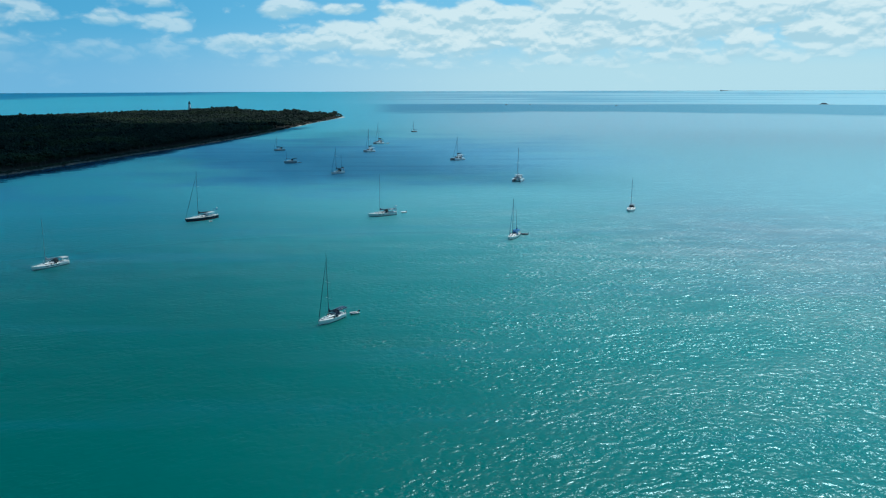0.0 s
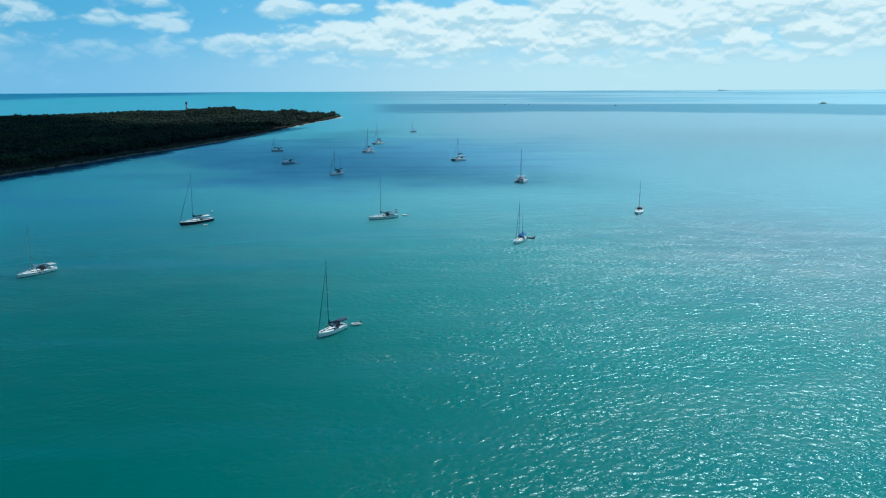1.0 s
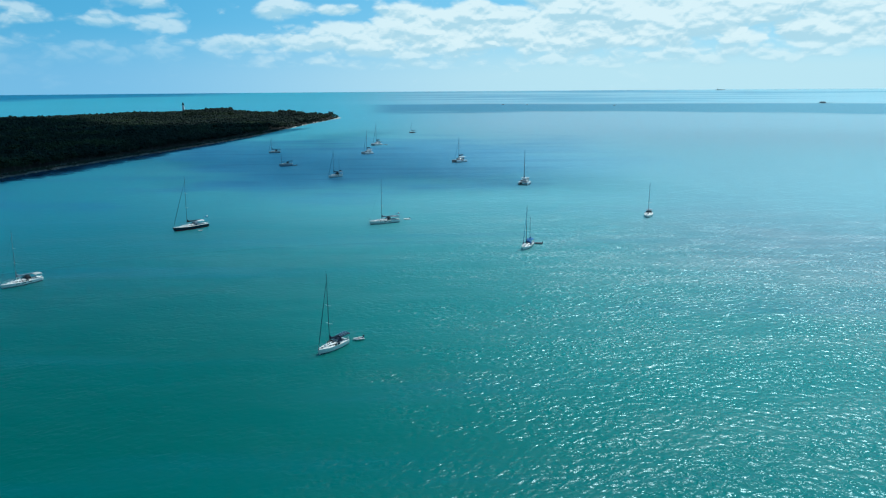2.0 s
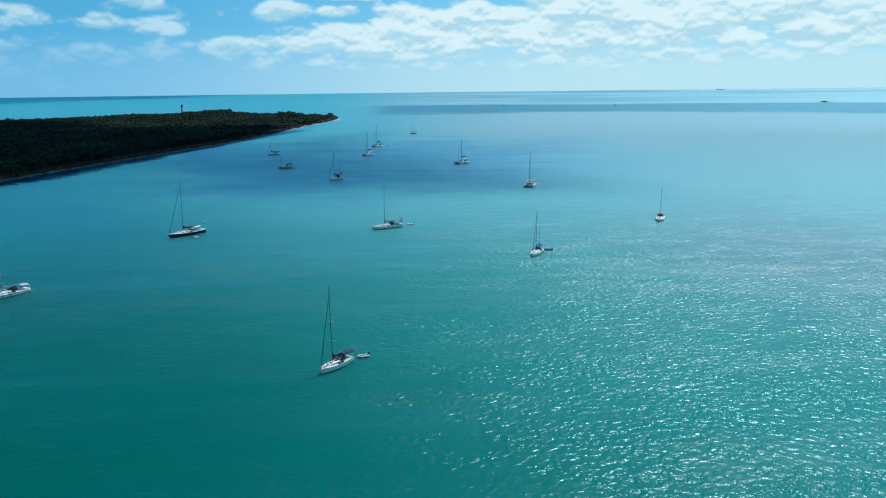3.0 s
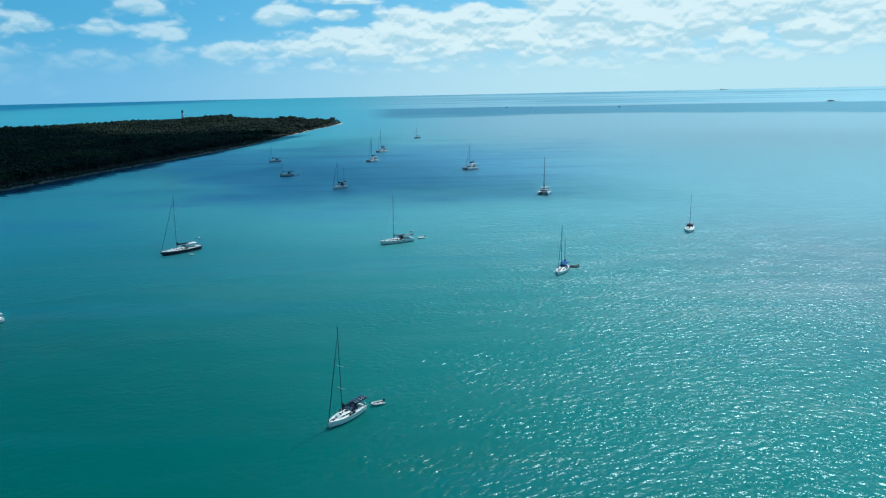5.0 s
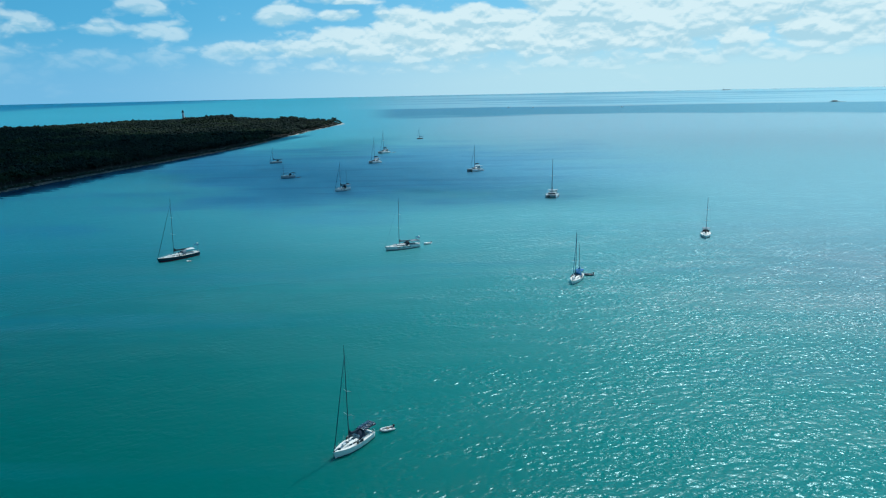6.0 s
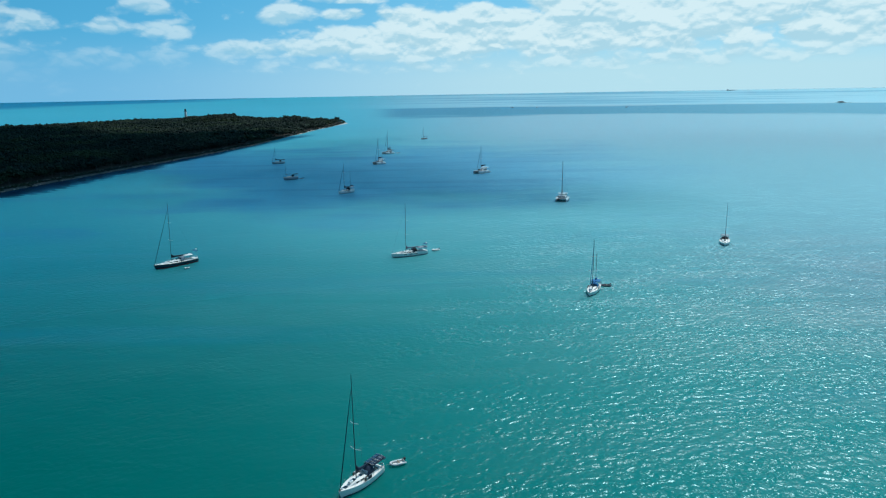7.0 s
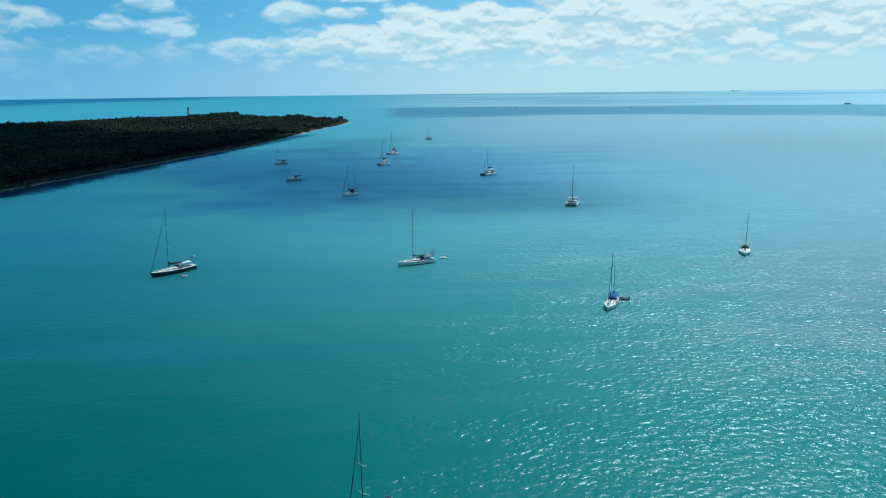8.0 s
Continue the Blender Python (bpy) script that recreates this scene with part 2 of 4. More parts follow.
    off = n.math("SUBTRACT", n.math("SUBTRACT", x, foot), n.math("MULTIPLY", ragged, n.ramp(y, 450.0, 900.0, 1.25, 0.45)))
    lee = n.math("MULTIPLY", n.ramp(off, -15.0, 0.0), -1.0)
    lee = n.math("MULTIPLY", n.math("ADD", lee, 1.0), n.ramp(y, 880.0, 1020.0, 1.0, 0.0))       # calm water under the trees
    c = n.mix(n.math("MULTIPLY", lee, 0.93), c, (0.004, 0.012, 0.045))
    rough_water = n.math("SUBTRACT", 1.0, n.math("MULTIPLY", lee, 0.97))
    # darker belt far out
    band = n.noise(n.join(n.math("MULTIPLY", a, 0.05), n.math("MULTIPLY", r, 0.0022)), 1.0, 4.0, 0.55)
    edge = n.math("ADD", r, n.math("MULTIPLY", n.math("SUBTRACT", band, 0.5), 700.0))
    belt = n.math("MULTIPLY", n.ramp(edge, 1690.0, 1880.0), n.ramp(edge, 2680.0, 2760.0, 1.0, 0.0))
    belt = n.math("MULTIPLY", belt, n.ramp(a, -6.5, -3.5))
    c = n.mix(n.math("MULTIPLY", belt, 0.95), c, (0.035, 0.150, 0.23))
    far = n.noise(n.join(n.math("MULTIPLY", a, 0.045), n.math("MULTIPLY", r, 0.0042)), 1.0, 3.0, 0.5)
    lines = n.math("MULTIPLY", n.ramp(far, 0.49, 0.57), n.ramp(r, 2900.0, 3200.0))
    # pale horizon haze on the sun side, painted into the water colour
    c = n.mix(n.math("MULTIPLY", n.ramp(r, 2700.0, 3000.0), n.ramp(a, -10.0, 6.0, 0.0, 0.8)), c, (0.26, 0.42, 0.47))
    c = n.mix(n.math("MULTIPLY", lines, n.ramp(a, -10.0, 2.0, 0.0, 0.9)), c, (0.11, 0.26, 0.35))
    # the deep ocean beyond the reef
    rim = n.math("ADD", n.ramp(a, -40.0, -4.0, 4020.0, 5080.0), n.math("MULTIPLY", n.math("SUBTRACT", far, 0.5), 500.0))
    deep = n.ramp(n.math("SUBTRACT", r, rim), -60.0, 220.0)
    c = n.mix(deep, c, (0.003, 0.135, 0.245))
    c = n.mix(1.0, c, (0.95, 0.962, 1.02), "MULTIPLY")
    # waves: swell, chop, ripples
    s1 = n.noise(n.along(flat, (0.09, 0.18, 1), 18.0), 1.0, 2.0, 0.5, 0.3)
    s2 = n.noise(n.along(flat, (0.56, 0.72, 1), 14.0), 1.0, 1.0, 0.45, 0.4)
    s3 = n.noise(n.along(flat, (1.5, 1.5, 1), 24.0), 1.0, 1.5, 0.5, 0.2)
    gust = n.noise(n.stretch(flat, (0.006, 0.016, 1), 12.0), 1.0, 4.0, 0.6)
    h = n.math("ADD", n.math("MULTIPLY", s1, 0.5), n.math("MULTIPLY", s2, 0.64))
    h = n.math("ADD", h, n.math("MULTIPLY", s3, 0.17))
    puffs_ = n.noise(n.stretch(flat, (0.022, 0.06, 1), 12.0), 1.0, 3.0, 0.55)
    sets = n.noise(n.stretch(flat, (0.07, 0.20, 1), 14.0), 1.0, 2.0, 0.5, 0.4)
    ruffle = n.noise(n.stretch(flat, (0.016, 0.055, 1), 10.0), 1.0, 3.0, 0.55, 0.3)
    steep = n.math("MULTIPLY", n.math("MULTIPLY", n.ramp(gust, 0.3, 0.7, 0.8, 1.15), n.ramp(puffs_, 0.32, 0.66, 0.70, 1.15)), n.ramp(sets, 0.34, 0.66, 0.55, 1.30))
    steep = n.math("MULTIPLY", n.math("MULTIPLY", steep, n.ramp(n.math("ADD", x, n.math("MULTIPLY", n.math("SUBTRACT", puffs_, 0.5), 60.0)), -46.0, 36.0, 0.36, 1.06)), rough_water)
    b = n.add("ShaderNodeBump")
    n.put(b.inputs["Strength"], n.math("MULTIPLY", n.ramp(r, 190.0, 440.0, 1.08, 0.46), steep))
    b.inputs["Distance"].default_value = 1.0
    n.put(b.inputs["Height"], h)
    # light that comes back up through the water, under the gloss of its surface
    under = n.add("ShaderNodeSubsurfaceScattering", falloff="BURLEY")
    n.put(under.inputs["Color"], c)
    under.inputs["Scale"].default_value = 0.6
    under.inputs["Radius"].default_value = (1.5, 3.0, 3.0)
    facet = n.add("ShaderNodeBump")
    n.put(facet.inputs["Strength"], n.math("MULTIPLY", n.ramp(r, 200.0, 480.0, 0.50, 0.34), steep))
    facet.inputs["Distance"].default_value = 1.0
    n.put(facet.inputs["Height"], h)
    # glints off the chop, and the soft sheen of ripples too fine to tell apart
    glint = n.add("ShaderNodeBsdfAnisotropic")
    n.put(glint.inputs["Color"], (0.54, 0.90, 1.0, 1.0))
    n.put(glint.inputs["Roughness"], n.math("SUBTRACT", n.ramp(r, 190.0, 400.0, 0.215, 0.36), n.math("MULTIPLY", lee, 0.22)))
    n.put(glint.inputs["Normal"], b.outputs[0])
    sheen = n.add("ShaderNodeBsdfAnisotropic")
    n.put(sheen.inputs["Color"], (0.88, 0.93, 1.0, 1.0))
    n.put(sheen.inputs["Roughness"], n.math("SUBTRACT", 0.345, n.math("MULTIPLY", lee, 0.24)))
    n.put(sheen.inputs["Normal"], b.outputs[0])
    gloss = n.add("ShaderNodeMixShader")
    n.put(gloss.inputs[0], n.math("MULTIPLY", n.ramp(ruffle, 0.36, 0.66, 0.46, 0.97), n.math("MULTIPLY", n.ramp(r, 240.0, 430.0, 1.0, 0.0), n.ramp(r, 150.0, 275.0, 0.70, 1.0))))
    n.put(gloss.inputs[1], glint.outputs[0])
    n.put(gloss.inputs[2], sheen.outputs[0])
    fresnel = n.add("ShaderNodeFresnel")
    fresnel.inputs["IOR"].default_value = 1.333
    n.put(fresnel.inputs["Normal"], facet.outputs[0])
    surface = n.add("ShaderNodeMixShader")
    n.put(surface.inputs[0], n.math("MULTIPLY", fresnel.outputs[0], n.ramp(r, 260.0, 1000.0, 0.60, 0.22)))   # steep wave faces hide the mirror far out
    n.put(surface.inputs[1], under.outputs[0])
    n.put(surface.inputs[2], gloss.outputs[0])
    n.put(n.add("ShaderNodeOutputMaterial").inputs[0], surface.outputs[0])
    return m


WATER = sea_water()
GELCOAT = paint("white_gelcoat", (0.80, 0.80, 0.78), 0.25, vary=0.05, scale=1.2, coat=0.4)
CREAM = paint("cream_gelcoat", (0.74, 0.70, 0.60), 0.35, vary=0.05, scale=1.2)
DECK = paint("nonskid_deck", (0.74, 0.74, 0.71), 0.6, vary=0.07, scale=2.0, bump=0.2)
NAVY_HULL = paint("navy_topsides", (0.012, 0.018, 0.04), 0.18, vary=0.1, scale=1.0, coat=0.5)
GREY_HULL = paint("grey_topsides", (0.36, 0.39, 0.42), 0.3, vary=0.08, scale=1.0)
BOTTOM = paint("antifouling", (0.03, 0.05, 0.10), 0.7, vary=0.2, scale=2.0)
RED_STRIPE = paint("red_stripe", (0.32, 0.03, 0.03), 0.4, vary=0.1)
NAVY_CLOTH = paint("navy_canvas", (0.007, 0.022, 0.052), 0.85, vary=0.2, scale=4.0, bump=0.4)
BLUE_CLOTH = paint("blue_canvas", (0.006, 0.13, 0.34), 0.85, vary=0.15, scale=4.0, bump=0.4)
BLACK_CLOTH = paint("black_canvas", (0.010, 0.015, 0.022), 0.85, vary=0.2, scale=4.0, bump=0.4)
PALE_CLOTH = paint("pale_canvas", (0.42, 0.43, 0.43), 0.85, vary=0.12, scale=4.0, bump=0.4)
GREY_CLOTH = paint("grey_canvas", (0.24, 0.30, 0.35), 0.85, vary=0.12, scale=4.0, bump=0.4)
ALLOY = paint("mast_alloy", (0.42, 0.43, 0.44), 0.4, metal=0.85, vary=0.08)
DARK_SPAR = paint("dark_spar", (0.055, 0.070, 0.085), 0.4, vary=0.1)
STEEL = paint("stainless_steel", (0.62, 0.63, 0.64), 0.22, metal=1.0, vary=0.05)
ROPE = paint("rope", (0.5, 0.48, 0.42), 0.9, vary=0.15)
SMOKED = paint("smoked_acrylic", (0.012, 0.014, 0.018), 0.12, vary=0.1, coat=0.5)
VINYL = paint("clear_vinyl", (0.50, 0.56, 0.60), 0.12, vary=0.08)
SOLAR = paint("solar_cells", (0.010, 0.022, 0.05), 0.25, vary=0.15, scale=6.0, coat=0.8)
TEAK = paint("teak", (0.20, 0.155, 0.11), 0.65, vary=0.2, scale=5.0, bump=0.3)
HYPALON = paint("grey_hypalon", (0.52, 0.53, 0.54), 0.55, vary=0.07, scale=3.0)
DARK_RUBBER = paint("dark_rubber", (0.065, 0.09, 0.115), 0.55, vary=0.1)
BLACK = paint("black_plastic", (0.015, 0.015, 0.016), 0.4, vary=0.1)
FOLIAGE = leaves("foliage", (0.007, 0.014, 0.013), (0.019, 0.034, 0.024), (0.044, 0.066, 0.027))
BARK = paint("bark", (0.10, 0.09, 0.08), 0.9, vary=0.25, bump=0.6)
SOIL = paint("leaf_litter", (0.045, 0.040, 0.034), 0.95, spec=0.1, vary=0.3, scale=0.05, fine=0.8, bump=0.5)
SAND = paint("coral_sand", (0.15, 0.158, 0.16), 0.95, vary=0.2, scale=0.06, fine=1.5, bump=0.3)
DARK_BEACH = paint("dark_beach", (0.085, 0.09, 0.092), 0.95, vary=0.35, scale=0.15, fine=1.5, bump=0.4, spec=0.1)
SPIT = paint("white_sand", (0.42, 0.41, 0.38), 0.95, vary=0.15, scale=0.1, fine=1.5, bump=0.3)
ROCK = paint("limestone", (0.24, 0.235, 0.22), 0.9, vary=0.25, scale=0.3, fine=3.0, bump=0.6)
CONCRETE = paint("sea_wall_concrete", (0.11, 0.105, 0.10), 0.9, spec=0.2, vary=0.2, scale=0.2, fine=3.0, bump=0.4)
WHITEWASH = paint("whitewashed_brick", (0.80, 0.79, 0.77), 0.8, vary=0.1, scale=0.4, fine=4.0, bump=0.4)
BLACK_IRON = paint("black_iron", (0.02, 0.02, 0.022), 0.5, vary=0.15, scale=0.8)
# timber and shingle bluish: distance haze put into their colours
TIMBER = paint("hazed_timber", (0.10, 0.135, 0.17), 0.85, vary=0.2, scale=0.6, bump=0.4)
SHINGLE = paint("roof_shingle", (0.07, 0.085, 0.10), 0.85, vary=0.2, scale=0.5, bump=0.4)
VAPOUR = paint("cloud_vapour", (0.85, 0.86, 0.88), 1.0, vary=0.04, scale=0.02, fine=0.2)


# ======================================================================= mesh helpers
def part(name, bm, material, parent=None, label=""):
    """Links a bmesh as one mesh object, under a thing or a part."""
    bmesh.ops.recalc_face_normals(bm, faces=bm.faces[:])
    data = bpy.data.meshes.new(name)
    bm.to_mesh(data)
    bm.free()
    data.materials.append(material)
    ob = new(name, data)
    ob.parent = parent
    if label:
        ob["label"] = label
    return ob


def smooth(ob):
    for p in ob.data.polygons:
        p.use_smooth = True
    return ob


def empty(name, m):
    ob = new(name)
    ob.matrix_world = m
    ob.empty_display_size = 0.5
    return ob


def box(sx, sy, sz, at=(0, 0, 0), bevel=0.0, turn=None, bm=None):
    """A block with its centre at the given place, edges rounded."""
    one = bmesh.new()
    bmesh.ops.create_cube(one, size=1.0, matrix=Matrix.Diagonal((sx, sy, sz, 1)))
    if bevel:
        bmesh.ops.bevel(one, geom=one.edges[:], offset=bevel, segments=2, affect="EDGES", profile=0.6)
    one.transform(Matrix.Translation(at) @ (turn or Matrix()))
    return merge(bm, one)


def merge(bm, one):
    if bm is None:
        return one
    data = bpy.data.meshes.new("tmp")
    one.to_mesh(data)
    one.free()
    bm.from_mesh(data)
    bpy.data.meshes.remove(data)
    return bm


def loft(rings, closed=True, caps=True, bm=None):
    """Skin through rings of points that have the same count."""
    bm = bm or bmesh.new()
    rows = [[bm.verts.new(p) for p in ring] for ring in rings]
    count = len(rows[0])
    for a, b in zip(rows, rows[1:]):
        for i in range(count if closed else count - 1):
            j = (i + 1) % count
            quad = [a[i], a[j], b[j], b[i]]
            try:
                bm.faces.new(quad)
            except ValueError:
                pass
    if caps and closed:
        bm.faces.new(rows[0])
        bm.faces.new(rows[-1][::-1])
    return bm


def tube(points, radius, sides=8, bm=None, closed=False):
    """A round bar along points; the radius may differ from point to point."""
    pts = [Vector(p) for p in points]
    radii = radius if isinstance(radius, (list, tuple)) else [radius] * len(pts)
    rings, last = [], None
    for i, p in enumerate(pts):
        d = (pts[min(i + 1, len(pts) - 1)] - pts[max(i - 1, 0)]).normalized()
        u = d.cross(Vector((0, 0, 1)) if abs(d.z) < 0.95 else Vector((1, 0, 0))).normalized()
        if last is not None and u.dot(last) < 0:
            u = -u
        last = u
        v = d.cross(u)
        rings.append([p + radii[i] * (math.cos(k * math.tau / sides) * u + math.sin(k * math.tau / sides) * v) for k in range(sides)])
    return loft(rings, bm=bm)


# ======================================================================= setting: sea
SEA_EDGE, SEA_BEND = 4950.0, 3300.0


def sea_level(r):
    """The far sea climbs gently, so that its edge stands where the true horizon shows."""
    return 42.0 * max(0.0, (r - SEA_BEND) / (SEA_EDGE - SEA_BEND)) ** 2


def build_sea():
    """Three-sided flat middle, with rings round it out to the horizon."""
    spokes = 126
    wide, half = 15 * math.tau / spokes, 24 * math.tau / spokes
    def corner(a):
        turn = abs((math.pi / 2 - a + math.pi) % math.tau - math.pi)
        if turn <= wide + 1e-6:
            return SEA_BEND * math.cos(wide) / math.cos(turn)
        return SEA_BEND * math.cos(half) / math.cos(turn - wide - half)
    angles = [-math.pi / 2 + k * math.tau / spokes for k in range(spokes)]
    verts = [(corner(a) * math.cos(a), corner(a) * math.sin(a), 0.0) for a in angles]
    faces = [(0, 48, 78)]
    rings = [SEA_BEND + 110 * k for k in range(0, 16)]
    for r in rings:
        verts += [((r + 6) * math.cos(a), (r + 6) * math.sin(a), sea_level(r)) for a in angles]
    for i in range(len(rings)):
        p, q = i * spokes, (i + 1) * spokes
        faces += [(p + k, q + k, q + (k + 1) % spokes, p + (k + 1) % spokes) for k in range(spokes)]
    data = bpy.data.meshes.new("water")
    data.from_pydata(verts, [], faces)
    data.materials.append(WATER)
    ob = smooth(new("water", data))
    return tagged(ob, "clear turquoise sea with small wind waves and glitter", "sea", kind="structure")


build_sea()


# ======================================================================= setting: wooded key
def rounded(points, step):
    """A closed Catmull-Rom line through points, at about even steps, with a natural wobble."""
    pts, out = [Vector((*p, 0)) for p in points], []
    for i in range(len(pts)):
        p0, p1, p2, p3 = (pts[(i + k - 1) % len(pts)] for k in range(4))
        count = max(2, int((p2 - p1).length / step))
        for k in range(count):
            t = k / count
            q = 0.5 * (2 * p1 + (p2 - p0) * t + (2 * p0 - 5 * p1 + 4 * p2 - p3) * t * t + (3 * p1 - p0 - 3 * p2 + p3) * t**3)
            out.append((q.x + 2.5 * noise.noise(q * 0.011) + 1.6 * noise.noise(q * 0.05), q.y + 3 * noise.noise(q * 0.013 + Vector((40, 0, 0)))))
    return np.array(out)


SHORE = rounded([(-400, 330), (-328, 440), (-305, 560), (-293, 628), (-277, 712), (-258, 833), (-247, 940), (-243, 1080), (-233, 1240), (-219, 1478), (-250, 1560), (-340, 1640),
                 (-440, 1720), (-560, 1850), (-640, 1930), (-740, 1860), (-790, 1640), (-860, 1470), (-1000, 1390), (-1350, 1330), (-1500, 1000), (-1350, 330)], 9.0)


def inset(line, d):
    """The line moved inland by d metres."""
    t = np.roll(line, -1, 0) - np.roll(line, 1, 0)
    t /= np.linalg.norm(t, axis=1)[:, None]
    normal = np.stack([-t[:, 1], t[:, 0]], 1)
    return line + normal * d


def on_land(p):
    """How far inland points lie (negative: at sea)."""
    a, b = SHORE, np.roll(SHORE, -1, 0)
    inside = np.zeros(len(p), bool)
    near = np.full(len(p), 1e9)
    for q, w in zip(a, b):
        e = w - q
        s = np.clip(((p - q) @ e) / (e @ e), 0, 1)
        near = np.minimum(near, np.linalg.norm(p - q - s[:, None] * e, axis=1))
        crosses = (q[1] > p[:, 1]) != (w[1] > p[:, 1])
        inside ^= crosses & (p[:, 0] < (w[0] - q[0]) * (p[:, 1] - q[1]) / (w[1] - q[1] + 1e-12) + q[0])
    return np.where(inside, near, -near)


def build_island():
    bm = bmesh.new()
    beach = bmesh.new()
    bar = np.clip(1 - np.hypot(SHORE[:, 0] + 222, SHORE[:, 1] - 1478) / 75, 0, 1)[:, None]          # sand spit at the point
    ring = [inset(SHORE, d) + (inset(SHORE, -w) - SHORE) * bar for d, w in ((-2.0, 9.0), (0.0, 7.0), (0.9, 3.0), (2.0, 0.0))]
    heights = (-0.7, 0.02, 0.75, 1.1)
    loft([[(*p, z) for p in line] for line, z in zip(ring, heights)], caps=False, bm=beach)
    inner = [bm.verts.new((*p, 1.1)) for p in ring[3]]
    skirt = [bm.verts.new((*p, -0.9)) for p in ring[3]]
    bm.faces.new(inner)
    for i in range(len(inner)):
        j = (i + 1) % len(inner)
        bm.faces.new((inner[i], inner[j], skirt[j], skirt[i]))
    bmesh.ops.triangulate(bm, faces=[f for f in bm.faces if len(f.verts) > 4])
    land = part("ground", bm, SOIL)
    tagged(land, "low sandy key under dense dark woodland", "island", kind="structure")
    sand = smooth(part("beach", beach, DARK_BEACH))
    sand.data.materials.append(SPIT)
    # white on the far stretch, dark on the rest
    for face in sand.data.polygons:
        if 1110 < face.center.y < 1580 and face.center.x > -330:
            face.material_index = 1
    tagged(sand, "narrow dark beach with a white sand spit", "beach", kind="structure")


build_island()

# crowns: clumps of leaves with gaps, drawn from a few sizes
OCTA = np.array([(1, 0, 0), (0, 1, 0), (-1, 0, 0), (0, -1, 0), (0, 0, 1), (0, 0, -1)], float)
OCTA_FACES = np.array([(0, 1, 4), (1, 2, 4), (2, 3, 4), (3, 0, 4), (1, 0, 5), (2, 1, 5), (3, 2, 5), (0, 3, 5)])


def clump_mesh(name, centres, sizes, rng, material):
    """One mesh of many uneven leaf clumps."""
    count = len(centres)
    turn = rng.uniform(0, math.tau, count)
    c, s = np.cos(turn), np.sin(turn)
    v = OCTA[None] * (sizes[:, None, None] * rng.uniform(0.65, 1.35, (count, 6, 1))) * (1, 1, 0.7)
    v = v + rng.normal(0, 0.16, v.shape) * sizes[:, None, None]
    v = np.stack([v[..., 0] * c[:, None] - v[..., 1] * s[:, None], v[..., 0] * s[:, None] + v[..., 1] * c[:, None], v[..., 2]], -1)
    v = (v + centres[:, None]).reshape(-1, 3)
    f = (OCTA_FACES[None] + 6 * np.arange(count)[:, None, None]).reshape(-1, 3)
    data = bpy.data.meshes.new(name)
    data.from_pydata(v, [], f)
    data.materials.append(material)
    return data


def crown_clumps(base, radius, height, count, rng):
    """Centres and sizes of the clumps of crowns that stand at the bases."""
    trees = len(base)
    d = rng.normal(size=(trees, count, 3))
    d /= np.linalg.norm(d, axis=2)[..., None]
    d[..., 2] = np.abs(d[..., 2]) * 1.25 - 0.35
    d *= rng.uniform(0.55, 1.0, (trees, count, 1))
    c = base[:, None] + d * np.stack([radius, radius, height * 0.42], 1)[:, None]
    c[..., 2] += (height * 0.58)[:, None]
    size = np.repeat(radius[:, None], count, 1) * rng.uniform(0.24, 0.5, (trees, count)) * (10 / count) ** 0.3
    return c.reshape(-1, 3), size.ravel()


def build_woods():
    rng = np.random.default_rng(5)
    for y0, y1, step, clumps in ((330, 900, 5.4, 20), (900, 1990, 8.0, 15)):
        gx, gy = np.meshgrid(np.arange(-1750, -230, step), np.arange(y0, y1, step))
        p = np.stack([gx.ravel(), gy.ravel()], 1) + rng.uniform(-0.45, 0.45, (gx.size, 2)) * step
        p = p[p[:, 0] > -0.74 * p[:, 1] - 110]
        inland = on_land(p)
        keep = (inland > np.where(p[:, 1] < 960, 17, 5.5)) & (rng.uniform(size=len(p)) < np.clip((inland - 2) / 22, 0.35, 1) * 0.96)
        p, inland = p[keep], inland[keep]
        stand = np.array([noise.noise(Vector((x * 0.012, y * 0.012, 0))) for x, y in p])
        tall = 7.4 + 3.4 * stand + rng.uniform(-2.0, 2.6, len(p)) + np.clip((inland - 14) / 60, 0, 1)
        tall += np.where(rng.uniform(size=len(p)) < 0.03, 2.6, 0.0)
        bearing = np.degrees(np.arctan2(p[:, 0], p[:, 1]))
        tall += np.where((np.abs(bearing + 18.5) < 1.8) & (p[:, 1] > 1430), 6.5 + 2.0 * stand, 0.0) + np.where((np.abs(bearing + 12.3) < 0.8) & (p[:, 1] > 1350), 3.0, 0.0)
        glade = np.hypot(p[:, 0] + 650, p[:, 1] - 1800) < 150
        tall = np.where(glade & (p[:, 0] < -575), tall * 0.5, tall)
        wide = step * rng.uniform(0.55, 0.85, len(p))
        base = np.stack([p[:, 0], p[:, 1], np.full(len(p), 1.0)], 1)
        c, s = crown_clumps(base, wide, tall, clumps, rng)
        ob = new("woodland", clump_mesh("woodland", c, s, rng, FOLIAGE))
        tagged(ob, "dense dark green coastal woodland covering the key", "woods", kind="stuff")


build_woods()


